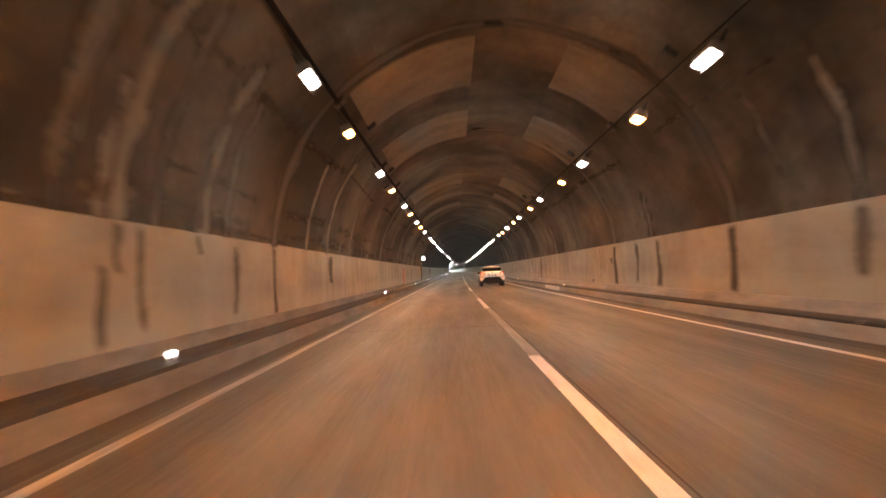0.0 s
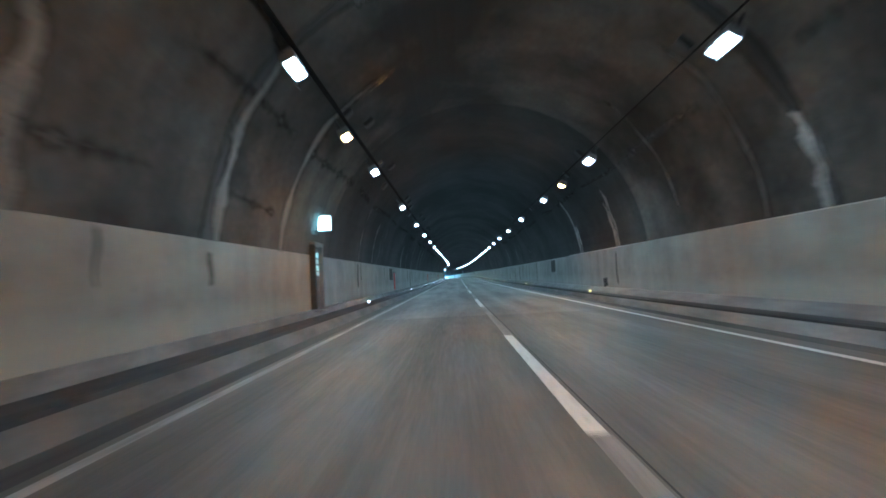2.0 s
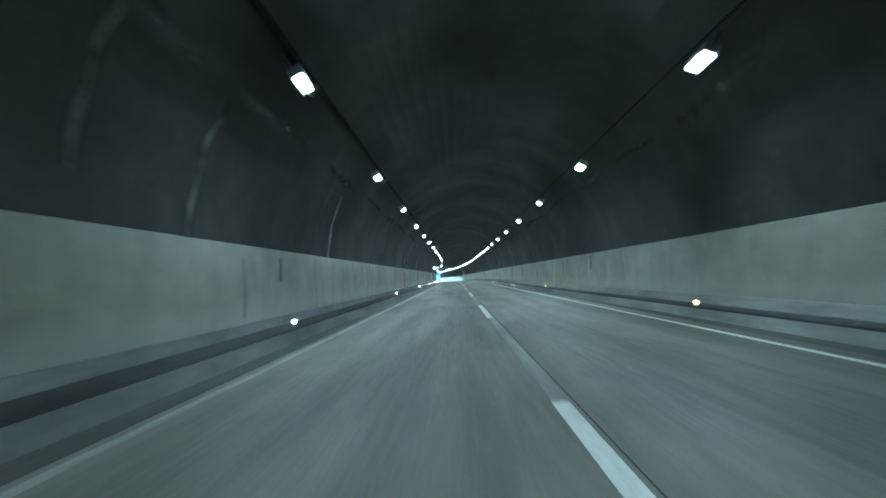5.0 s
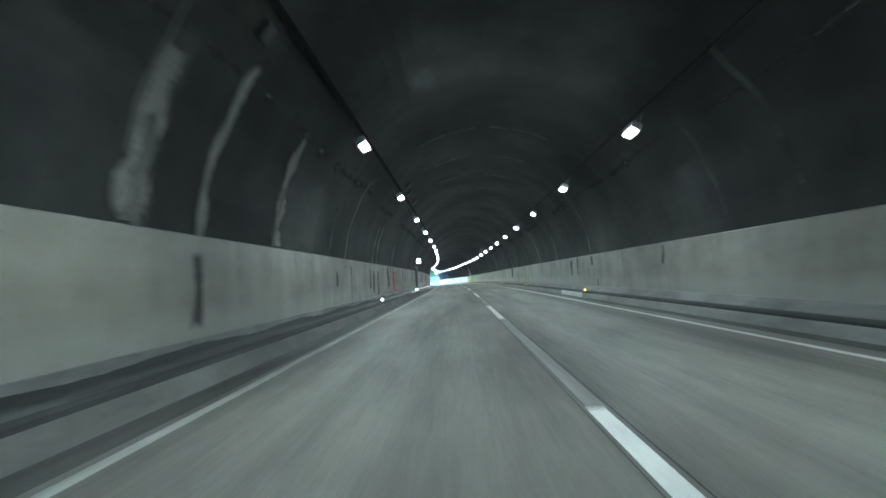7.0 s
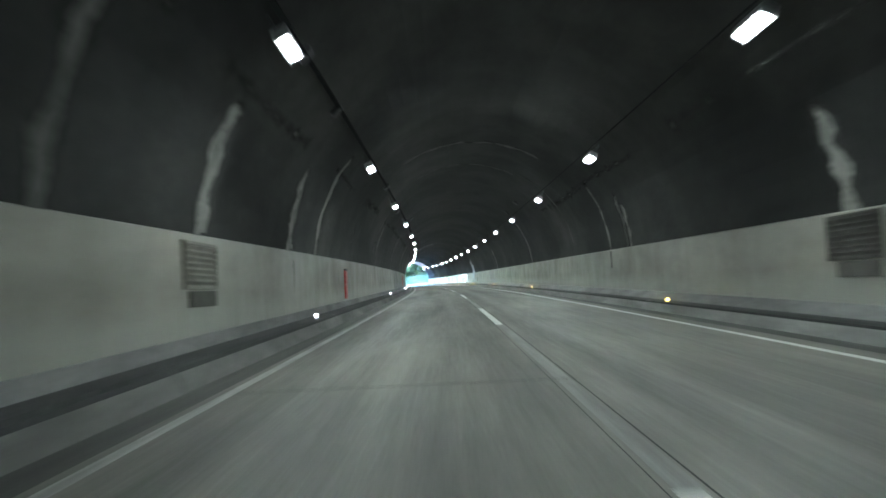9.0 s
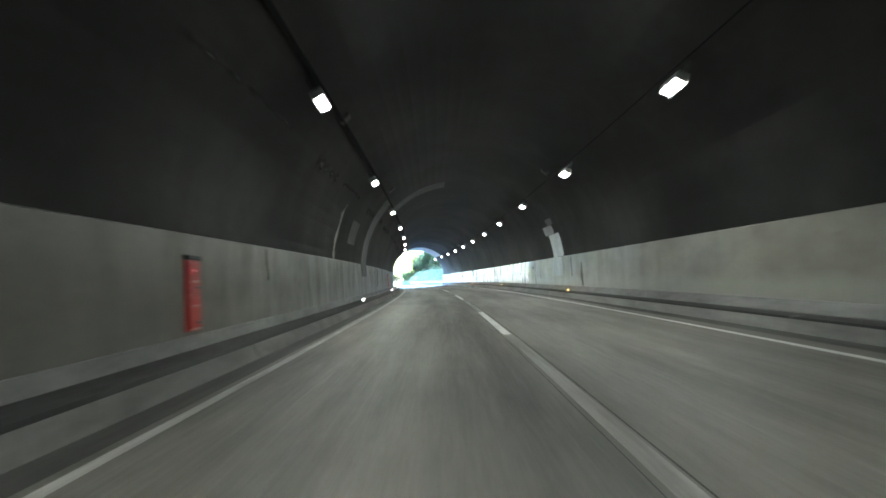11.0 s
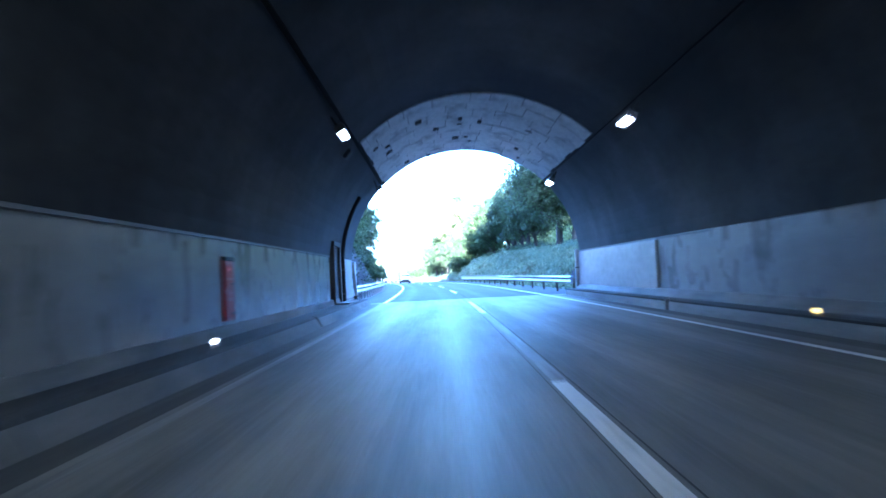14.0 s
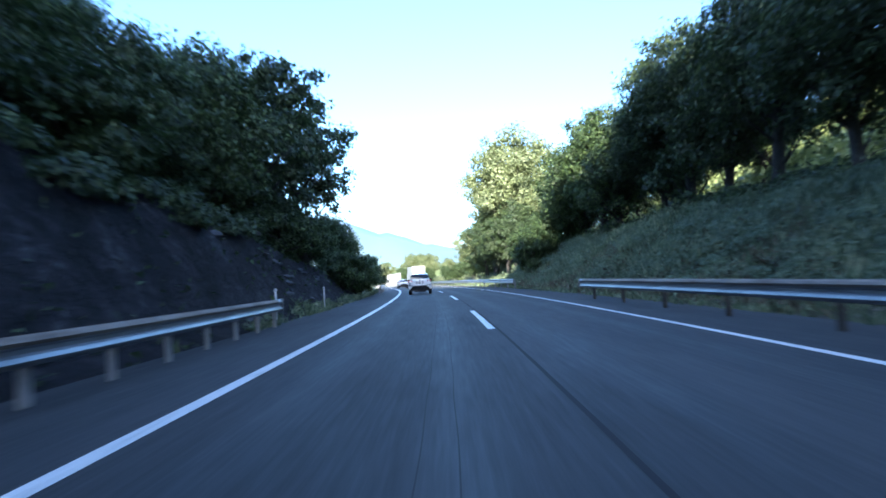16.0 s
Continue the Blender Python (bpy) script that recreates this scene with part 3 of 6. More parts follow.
def build_ground():
    us = np.concatenate([[-330, -240, -170, -120, -80, -60, -45, -35, -28, -23, -19, -16], np.arange(-14, -5.5, 0.55), [-5.5, 0, 5.7],
                         np.arange(6.1, 15, 0.6), [16, 18, 21, 25, 30, 38, 50, 70, 100, 150, 220, 330]])
    ss = np.concatenate([np.arange(-118, 440, 20), [440, 446, 449, 451.1, 451.25], np.arange(452, 600, 1.6), np.arange(604, 800, 8), np.arange(820, 1000, 25)])
    n, k = len(ss), len(us)
    S_, U_ = np.repeat(ss, k), np.tile(us, n)
    Z_ = ground_height(S_, U_)
    v = PA(S_, U_, Z_)
    uv = np.stack([S_, U_], -1)
    faces, sl = [], []
    for i in range(n - 1):
        for j in range(k - 1):
            faces.append((i * k + j, i * k + j + 1, (i + 1) * k + j + 1, (i + 1) * k + j))
            um, sm = (us[j] + us[j + 1]) / 2, ss[i]
            if 449 < sm < 451.2 and -5.7 < um < 5.8:
                faces.pop()
                continue
            sl.append(1 if (-11 < um < -5.6 and 445 < sm < 540) or (6.3 < um < 14 and 445 < sm < 468) else (2 if -6.2 < um < 7.2 else 0))
    # skirt to the horizon
    ring = [j for j in range(k)] + [i * k + k - 1 for i in range(1, n)] + [(n - 1) * k + j for j in range(k - 2, -1, -1)] + [i * k for i in range(n - 2, 0, -1)]
    c = v.mean(0)
    far = []
    for r in ring:
        d = v[r] - c
        a = math.atan2(d[1], d[0])
        far.append((c[0] + 4200 * math.cos(a), c[1] + 4200 * math.sin(a), -4.0))
    base = len(v)
    v = np.concatenate([v, np.array(far)])
    uv = np.concatenate([uv, np.array(far)[:, :2]])
    for i in range(len(ring)):
        j = (i + 1) % len(ring)
        faces.append((ring[i], base + i, base + j, ring[j]))
        sl.append(0)
    return mesh_of("ground", v, faces, [M["grass_soil"], M["rock"], M["verge"]], uv, False, sl)


def rock_face(name):
    """Dark weathered rock under a mesh: broken blocks, damp patches, grey lichen."""
    m = mat(name, (0.03, 0.03, 0.033), 0.9, 0.0, 0.12)
    n = Nodes(m)
    big = n.noise(0.55, n.coords((1, 1, 1)), 6.0, 0.62)
    mid = n.noise(2.6, n.coords((1, 1, 1.6)), 6.0, 0.68)
    fine = n.noise(14.0, n.coords((1, 1, 1)), 4.0, 0.7)
    c = n.ramp(big, (0.34, (0.013, 0.0125, 0.0145)), (0.66, (0.050, 0.048, 0.055)))
    c = n.mix(0.7, c, n.ramp(mid, (0.36, 0.25), (0.62, 1.0)), "MULTIPLY")
    c = n.mix(n.ramp(n.math("MULTIPLY", big, mid), (0.30, 0.0), (0.42, 0.55)), c, (0.11, 0.114, 0.124))
    c = n.mix(0.5, c, n.ramp(fine, (0.3, 0.3), (0.7, 1.0)), "MULTIPLY")
    n.color(c)
    n.bump(mid, 0.9, 0.25)
    return m


M["grass_soil"] = streaked("grass_soil", (0.035, 0.042, 0.02), (0.09, 0.095, 0.05), (0.5, 0.6, 1), 6.0, 0.95, 0.6)
M["rock"] = rock_face("rock")
M["verge"] = streaked("verge", (0.05, 0.045, 0.03), (0.13, 0.115, 0.085), (0.7, 0.9, 1), 12.0, 0.95, 0.6)
for k in ("grass_soil", "rock", "verge"):
    M[k].node_tree.nodes["Principled BSDF"].inputs["Specular IOR Level"].default_value = 0.12
ground = new("ground", build_ground())
tagged(ground, "grassy cutting and dark rock slope beside the road", "ground", kind="structure")

# ---- tunnel: repair sheets, streaks, equipment ----
M["sheet"] = streaked("sheet", (0.10, 0.096, 0.09), (0.2, 0.19, 0.175), (0.8, 0.5, 1), 6.0, 0.8, 0.3)
M["grey_sheet"] = streaked("grey_sheet", (0.16, 0.165, 0.17), (0.30, 0.31, 0.32), (0.9, 0.7, 1), 6.0, 0.6, 0.2)
M["dim_sheet"] = streaked("dim_sheet", (0.06, 0.062, 0.064), (0.13, 0.133, 0.137), (0.9, 0.7, 1), 6.0, 0.7, 0.2)
M["faded_sheet"] = streaked("faded_sheet", (0.03, 0.031, 0.032), (0.085, 0.087, 0.09), (0.9, 0.7, 1), 6.0, 0.7, 0.2)
# daylight sheen put into this sheet's bluish paleness
M["pale_sheet"] = streaked("pale_sheet", (0.24, 0.25, 0.265), (0.46, 0.475, 0.5), (1.2, 0.9, 1), 6.0, 0.4, 0.2)
M["red_enamel"] = streaked("red_enamel", (0.38, 0.02, 0.015), (0.62, 0.035, 0.025), (1, 1, 1), 20.0, 0.35, 0.05)
M["grille"] = mat("grille", (0.05, 0.052, 0.05), 0.6, 0.2)
M["grey_steel"] = streaked("grey_steel", (0.14, 0.145, 0.15), (0.24, 0.245, 0.25), (1, 1, 1), 15.0, 0.5, 0.1)
M["white_enamel"] = streaked("white_enamel", (0.55, 0.56, 0.56), (0.75, 0.76, 0.76), (1, 1, 1), 10.0, 0.4, 0.05)
M["black_plastic"] = mat("black_plastic", (0.015, 0.015, 0.016), 0.5)
M["sign_glow"] = emitter("sign_glow", (0.68, 1.0, 0.92), 0.14)
M["sign_green"] = emitter("sign_green", (0.62, 1.0, 0.82), 0.011)
M["sign_white"] = emitter("sign_white", (0.55, 0.85, 0.72), 0.006)
M["red_glow"] = emitter("red_glow", (1.0, 0.03, 0.02), 0.04)
# no lamps: emission stands in for headlight shine on the delineators' reflectors
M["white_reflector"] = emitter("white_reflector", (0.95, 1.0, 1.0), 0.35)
M["amber_reflector"] = emitter("amber_reflector", (1.0, 0.62, 0.12), 0.16)


def vault_sheet(name, s0, s1, a0, a1, material, label, lift=0.02):
    """A thin sheet glued to the vault between two angles."""
    pr = arc(a0, a1, CR - 0.004, 14) + arc(a1, a0, CR - lift, 14)
    ob = sweep(name, pr, s0, s1, 1.0, material, closed=True, cap=True)
    return tagged(ob, label, "repair sheet")


for s0, s1 in ((-12.0, -6.5), (1.0, 5.6), (14.0, 18.0), (20.9, 25.2), (34.8, 39.2), (42.6, 45.0), (49.8, 52.8)):
    vault_sheet("repair_sheet", s0, s1, 94, 131, M["sheet"], "brownish repair sheet on the vault beside the crown")
    vault_sheet("repair_sheet", s0, s1 - 0.5, 45, 69, M["sheet"], "brownish repair sheet on the vault beside the crown")
vault_sheet("repair_sheet", 360.2, 362.6, 134, 177, M["dim_sheet"], "grey fibre repair sheet on the vault haunch")
vault_sheet("repair_sheet", 365.0, 367.2, 96, 134, M["dim_sheet"], "grey fibre repair sheet next to the crown")
vault_sheet("repair_sheet", 360.0, 362.6, 4, 17.5, M["pale_sheet"], "fibre repair sheet on the vault haunch, daylight sheen painted pale")
vault_sheet("repair_sheet", 361.0, 363.4, 17.7, 23, M["grey_sheet"], "grey fibre repair sheet on the vault haunch")
vault_sheet("repair_sheet", 360.4, 361.9, 23.2, 27, M["dim_sheet"], "dull fibre repair sheet on the vault haunch")
vault_sheet("repair_sheet", 354.2, 356.4, 156, 167, M["faded_sheet"], "small framed repair sheet on the vault haunch")
for side, wu, s0, s1, z0 in ((-1, 4.93, 360.2, 362.6, 1.36), (1, 5.04, 360.0, 362.6, 0.95)):
    ob = sweep("repair_sheet", [(side * (wu - 0.005), z0), (side * (wu - 0.03), z0), (side * (wu - 0.03), 1.99 if side < 0 else 1.91), (side * (wu - 0.005), 1.99 if side < 0 else 1.91)], s0, s1, 1.0, M["dim_sheet"] if side < 0 else M["pale_sheet"], closed=True, cap=True)
    tagged(ob, "grey fibre repair sheet running down the wall", "repair sheet")

# bared crown near the mouth, with board marks in courses; daylight raised into its colour
crown = thing("crown_patch", Matrix(), "bared concrete crown near the mouth, daylight painted into its paleness", "repair sheet", kind="structure")
rng = random.Random(5)
for i in range(9):
    s0 = 441.0 + i * 1.035
    a = 45.5 + rng.uniform(-1.0, 0.5)
    while a < 132:
        w = rng.uniform(6.0, 15.0)
        b = min(a + w, 133.5)
        r_in = CR - rng.choice((0.02, 0.03, 0.035, 0.05))
        pr = arc(a + 0.12, b - 0.12, CR - 0.004, 3) + arc(b - 0.12, a + 0.12, r_in, 3)
        sweep("block", pr, s0 + 0.01, s0 + 1.02, 1.1, M["crown"], closed=True, cap=True, parent=crown)
        a = b

for k in range(16):
    a, s0 = rng.uniform(48, 130), rng.uniform(441.3, 450.0)
    half = rng.uniform(0.5, 1.6)
    pr = arc(a - half, a + half, CR - 0.045, 3) + arc(a + half, a - half, CR - rng.uniform(0.055, 0.075), 3)
    sweep("spall", pr, s0, s0 + rng.uniform(0.12, 0.5), 0.5, M["kerb_top"], closed=True, cap=True, parent=crown)
M["lime"] = stain("lime", (0.15, 0.147, 0.137), (0.36, 0.352, 0.328), (1.2, 0.5, 1), -0.1, 0.9, 2.2)
M["lime_faint"] = stain("lime_faint", (0.08, 0.078, 0.073), (0.20, 0.197, 0.185), (1.2, 0.5, 1), 0.05, 0.9, 2.2)
M["crust"] = stain("crust", (0.07, 0.068, 0.063), (0.19, 0.187, 0.175), (0.7, 1.2, 1), 0.45, 0.9, 3.4, 0.75)
M["seep"] = stain("seep", (0.008, 0.0076, 0.007), (0.028, 0.027, 0.024), (1.2, 0.5, 1), -0.35, 0.5, 1.6, 0.95)


def lime_streak(rg, k, s, side, a0, a1, w, slot):
    """One irregular mineral ribbon down the vault."""
    v, f, uv, ed = [], [], [], []
    n = max(8, int(abs(a1 - a0) / 1.1))
    w *= 1.7
    drift, ph = rg.uniform(-0.25, 0.25), rg.uniform(0, 9)
    r = CR - 0.014 - 0.0018 * (k % 9)
    for i in range(n + 1):
        t = i / n
        a = a0 + (a1 - a0) * t
        ang = radians(a if side > 0 else 180 - a)
        mid = s + drift * (t - 0.3) + 0.10 * math.sin(3.3 * t * 4 + ph) * t
        half = w * 0.5 * (0.55 + 0.45 * math.sin(t * 9 + ph * 2) ** 2 + rg.uniform(-0.06, 0.06)) * (1 if t < 0.75 else 0.4 + (1 - t) * 2.4)
        for e in (-1, 1):
            v.append(P(mid + e * half * rg.uniform(0.93, 1.07), CU + r * math.cos(ang), CZ + r * math.sin(ang)))
            uv.append((mid + e * half, t * 4))
            ed.append((e, 0.2 + 0.8 * t))
        if i:
            f.append((2 * i - 2, 2 * i - 1, 2 * i + 1, 2 * i))
    ob = new("lime_streak", mesh_of("lime_streak", v, f, M[("lime", "lime_faint", "seep")[slot]], uv, edge=ed))
    return tagged(ob, ("pale lime streak", "faint grey lime streak", "dark damp seepage streak")[slot] + " on the sooty vault", "stain", "streaks on the vault", "structure")


L_S = [6.3, 9.0, 13.5, 19.5, 45.0, 60.9, 82.5, 86.8, 102.7, 107.2, 113.5, 121.9, 126.0, 141, 152, 163, 178, 187.4, 194.0, 194.6, 196.5, 201.9, 210.1, 212.1, 216.1, 224.9,
       232, 233.5, 240.9, 248.5, 270.6, 274.6, 280.4, 283.7, 301, 314, 329, 351.0]
R_S = [8.8, 19.3, 23.5, 38.1, 79.4, 86.8, 107.4, 118.2, 128.3, 146, 171, 197.9, 209.4, 243.4, 251.9, 253.6, 268.8, 274.8, 287.1, 289.4, 310, 333]
rng = random.Random(3)
items = []
for side, places in ((-1, L_S), (1, R_S)):
    for s in places:
        items.append((s, side, 3.5, rng.uniform(20, 42), rng.uniform(0.2, 0.5), rng.choice((0, 0, 1))))
for s in (13.3, 23.9, 44.6, 50.2):
    items.append((s, 1, 4, 60, 0.28, 2))
    items.append((s + 0.3, -1, 4, 35, 0.2, 2))
for k in range(-6, 6):
    for side in (-1, 1):
        items.append((13.4 + 10.5 * k, side, 2.5, 93, 0.42, 2))
for k in range(60):
    items.append((rng.uniform(-20, 300), rng.choice((-1, 1)), rng.uniform(4, 14), rng.uniform(18, 60), rng.uniform(0.08, 0.3), 1))
# arcs over the crown
for s, a0, w in ((66.2, 60, 0.5), (70.6, 38, 0.45), (226.4, 62, 0.3), (231.9, 66, 0.3), (237.4, 58, 0.45), (242.8, 60, 0.3), (248.4, 62, 0.4), (291.2, 57, 0.45), (296.6, 62, 0.3)):
    for side in (-1, 1) if s > 100 else (-1,):
        items.append((s, side, a0, 91 if s > 100 else 66, w, 1))
for s, top in ((66.2, 44), (70.4, 60)):
    items.append((s, -1, 4, top, 0.4, 0))
for s in (122.1, 125.9, 210.0, 216.2, 274.7, 280.5):
    items.append((s, -1, 5, rng.uniform(26, 38), rng.uniform(0.45, 0.75), 0))
for s in (79.8, 86.4, 65.9, 128.4, 286.7):
    items.append((s, 1, 4, rng.uniform(20, 28), rng.uniform(0.3, 0.5), 0))
for s, w, slot, top in ((5.4, 0.6, 1, 50), (6.6, 0.45, 0, 42), (7.6, 0.4, 1, 44), (9.3, 0.5, 0, 40), (10.3, 0.4, 1, 36), (2.0, 0.5, 1, 44), (16.6, 0.4, 0, 34), (19.4, 0.35, 0, 40), (-3.0, 0.6, 1, 46)):
    items.append((s, -1, 3.5, top, w, slot))


def haunch_crust(s0, s1, angle, seed):
    """Broken lime crust along the construction joint under the lamps, as one mesh."""
    rg = random.Random(seed)
    v, f, uv, ed = [], [], [], []
    s = s0
    while s < s1:
        e = min(s + rg.uniform(3.0, 9.0), s1)
        n = max(4, int((e - s) / 0.45))
        w = rg.uniform(1.2, 3.4)
        base = len(v)
        for i in range(n + 1):
            t = i / n
            at = s + (e - s) * t
            mid = angle + 0.7 * math.sin(at * 0.55)
            for k in (-1, 1):
                a = radians(mid + k * w)
                v.append(P(at, CU + (CR - 0.010) * math.cos(a), CZ + (CR - 0.010) * math.sin(a)))
                uv.append((at, a * CR))
                ed.append((k, t))
            if i:
                b = base + 2 * i
                f.append((b - 2, b - 1, b + 1, b))
        s = e + rg.uniform(-1.0, 3.0)
    ob = new("lime_crust", mesh_of("lime_crust", v, f, M["crust"], uv, edge=ed))
    return tagged(ob, "broken pale lime crust along the vault's haunch joint", "stain", kind="structure")


for a0, a1, s0, s1 in ((171.8, 172.6, -40, 34), (173.4, 174.6, -40, 52)):
    haunch_crust(s0, s1, (a0 + a1) / 2, int(a0))
haunch_crust(-30, 420, 147.2, 41)
haunch_crust(-30, 300, 34.5, 42)
haunch_crust(-30, 70, 166.3, 43)
rg = random.Random(11)
for k, item in enumerate(items):
    lime_streak(rg, k, *item)


M["run"] = stain("run", (0.055, 0.051, 0.043), (0.15, 0.141, 0.122), (2.6, 0.7, 1), 0.15, 0.7)
M["run_black"] = stain("run_black", (0.012, 0.012, 0.011), (0.06, 0.057, 0.05), (3.0, 1.2, 1), 0.0, 0.6, 1.8)
M["run_pale"] = stain("run_pale", (0.36, 0.355, 0.34), (0.62, 0.615, 0.6), (3.0, 1.0, 1), 0.25, 0.35, 2.6, 0.7)
# run marks down the walls: (place, width, top, foot)
LEFT_RUNS = [(6.26, 0.24, 1.45, 0.45), (6.6, 0.26, 1.95, 1.3), (7.15, 0.27, 1.95, 0.5), (9.1, 0.26, 1.95, 1.6), (10.85, 0.4, 1.95, 0.5), (19.9, 0.8, 1.9, 1.0), (55.2, 0.3, 1.95, 0.6), (54.1, 0.35, 1.6, 1.0),
             (47.0, 0.3, 1.35, 1.15), (47.35, 0.3, 1.22, 1.1), (47.3, 0.5, 1.63, 1.55), (196.6, 0.27, 1.8, 1.0), (205.2, 0.4, 1.7, 0.75), (82.2, 0.47, 1.94, 0.85), (109.4, 0.45, 1.82, 0.77)]
LEFT_RUNS_FAR = [(123.6, 0.42, 1.47, 1.22), (125.4, 0.46, 1.71, 0.45), (224.9, 0.28, 1.73, 1.67), (231.2, 0.5, 1.76, 0.81), (232.3, 0.8, 1.69, 0.56), (233.9, 0.6, 1.68, 0.5), (239.0, 0.5, 1.39, 0.83),
                 (240.0, 0.35, 1.96, 1.59), (241.0, 0.37, 1.96, 0.92), (243.4, 0.4, 1.95, 0.87), (248.5, 0.54, 1.96, 0.45), (259.3, 0.5, 1.83, 0.69), (364.9, 0.28, 1.77, 0.98), (368.4, 0.35, 1.73, 0.58)]
LEFT_BLACK = [(13.35, 0.26, 1.96, 0.42), (58.3, 0.45, 1.97, 0.42), (112.3, 0.6, 1.77, 0.45), (120.0, 0.43, 1.82, 0.6), (212.0, 0.42, 1.74, 0.58), (223.2, 0.34, 1.54, 1.05), (238.5, 0.7, 1.96, 0.66), (263.2, 0.5, 1.96, 1.03), (370.6, 0.7, 1.9, 0.74)]
RIGHT_RUNS = [(20.8, 0.45, 1.9, 0.5), (18.6, 0.5, 1.95, 0.45), (8.8, 0.5, 1.95, 0.8), (201.2, 0.35, 1.9, 1.2), (211.1, 0.5, 1.9, 0.6), (429.5, 0.2, 1.95, 0.45), (24.4, 0.4, 1.47, 1.24), (27.9, 0.29, 0.62, 0.5), (45.0, 0.6, 1.92, 0.45),
              (79.9, 0.26, 1.79, 0.54), (117.5, 0.5, 1.96, 0.45), (129.1, 0.6, 1.62, 0.58), (123.9, 0.5, 1.4, 1.2), (124.5, 0.4, 1.36, 1.22)]
RIGHT_RUNS_FAR = [(222.2, 0.3, 1.91, 1.22), (236.4, 0.4, 1.94, 0.9), (232.7, 0.49, 1.82, 1.41), (231.7, 0.25, 0.79, 0.5), (238.2, 0.8, 1.75, 0.9), (268.8, 0.5, 1.68, 0.45), (259.5, 0.35, 1.45, 0.45),
                  (358.1, 0.25, 1.86, 0.81), (356.1, 0.38, 1.59, 0.45), (378.8, 0.7, 1.8, 0.67), (369.3, 0.45, 1.58, 1.36), (368.5, 0.25, 1.92, 0.45)]
RIGHT_BLACK = [(13.35, 0.45, 1.97, 0.44), (23.9, 0.5, 1.89, 0.45), (50.4, 0.4, 1.96, 1.44), (81.6, 0.5, 0.86, 0.5), (81.95, 0.55, 0.83, 0.44), (122.2, 0.31, 1.71, 0.45)]


def wall_stains():
    """Dark ragged run marks on the painted walls, some of them black with soot."""
    rg = random.Random(21)
    v, f, uv, sl, ed = [], [], [], [], []
    runs = [(*r, -1, 0) for r in LEFT_RUNS + LEFT_RUNS_FAR] + [(*r, -1, 1) for r in LEFT_BLACK] + [(*r, 1, 0) for r in RIGHT_RUNS + RIGHT_RUNS_FAR] + [(*r, 1, 1) for r in RIGHT_BLACK]
    given = [r[0] for r in runs]
    for s, side in [(rg.uniform(-30, 430), rg.choice((-1, 1))) for _ in range(45)]:
        if min(abs(s - g) for g in given) > 0.8:
            runs.append((s, rg.uniform(0.08, 0.3), 1.955 - rg.choice((0, 0, 0.15)), rg.choice((0.5, 0.55, 0.9, 1.2)), side, 0))
    # pale drips on the smooth walls near the mouth
    for k in range(26):
        runs.append((rg.uniform(366, 442), rg.uniform(0.12, 0.4), rg.uniform(1.4, 1.88), rg.uniform(0.5, 1.1), 1, 2))
    for s in (424.2, 425.0, 425.8, 431.0, 438.5):
        runs.append((s, rg.uniform(0.25, 0.5), 1.9, 0.55, -1, 2))
    for s, w, top, low, side, slot in runs:
        w *= 1.5
        wu = 4.93 if side < 0 else 5.04
        top = min(top, 1.89) if side > 0 and s > 90 else top
        n = max(6, int((top - low) / 0.07))
        base = len(v)
        ph = rg.uniform(0, 9)
        for i in range(n + 1):
            t = i / n
            z = top + (low - top) * t
            half = w * 0.5 * (0.75 + 0.12 * math.sin(t * 6 + ph) + rg.uniform(-0.08, 0.12))
            m_ = s + 0.08 * t * math.sin(s) + 0.04 * math.sin(t * 7 + s)
            for k in (-1, 1):
                v.append(P(m_ + k * half, side * (wu - 0.006), z))
                uv.append((m_ + k * half, z))
                ed.append((k, t))
            if i:
                b = base + 2 * i
                f.append((b - 2, b - 1, b + 1, b))
                sl.append(slot)
    ob = new("run_marks", mesh_of("run_marks", v, f, [M["run"], M["run_black"], M["run_pale"]], uv, False, sl, ed))
    return tagged(ob, "dark dirty run marks down the painted walls", "stain", kind="stuff")


wall_stains()


M["lettering"] = mat("lettering", (0.55, 0.25, 0.22), 0.5)


def hydrant(m):
    ob = thing("hydrant_box", m, "red enamelled fire hydrant box on the tunnel wall", "hydrant box", "hydrant boxes along the wall")
    bm = bmesh.new()
    bm_box(bm, (0.06, 0.52, 1.06), Matrix.Translation((0.0, 0, 0)), 0.012)
    part("frame", bm, M["red_enamel"], ob)
    for z, h in ((0.25, 0.46), (-0.27, 0.46)):
        bm = bmesh.new()
        bm_box(bm, (0.02, 0.44, h), Matrix.Translation((0.035, 0, z)), 0.008)
        d = part("door", bm, M["red_enamel"], ob)
        bm = bmesh.new()
        bm_box(bm, (0.03, 0.12, 0.03), Matrix.Translation((0.055, 0.13, z - h * 0.3)), 0.006)
        part("handle", bm, M["grey_steel"], d)
    bm = bmesh.new()
    bm_box(bm, (0.09, 0.54, 0.07), Matrix.Translation((0.005, 0, 0.555)), 0.01)
    part("hood", bm, M["black_plastic"], ob, "black hood strip")
    bm = bmesh.new()
    bmesh.ops.create_uvsphere(bm, u_segments=12, v_segments=8, radius=0.016, matrix=Matrix.Translation((0.05, -0.04, 0.36)))
    part("signal_lamp", bm, M["red_glow"], ob, "small glowing red lamp", smooth=True)
    for k, (z, w) in enumerate(((0.2, 0.3), (-0.16, 0.24), (-0.5, 0.4))):
        bm = bmesh.new()
        bm_box(bm, (0.004, w, 0.035), Matrix.Translation((0.048, 0, z)))
        part("lettering_bar", bm, M["lettering"], ob)
    return ob


hy = None
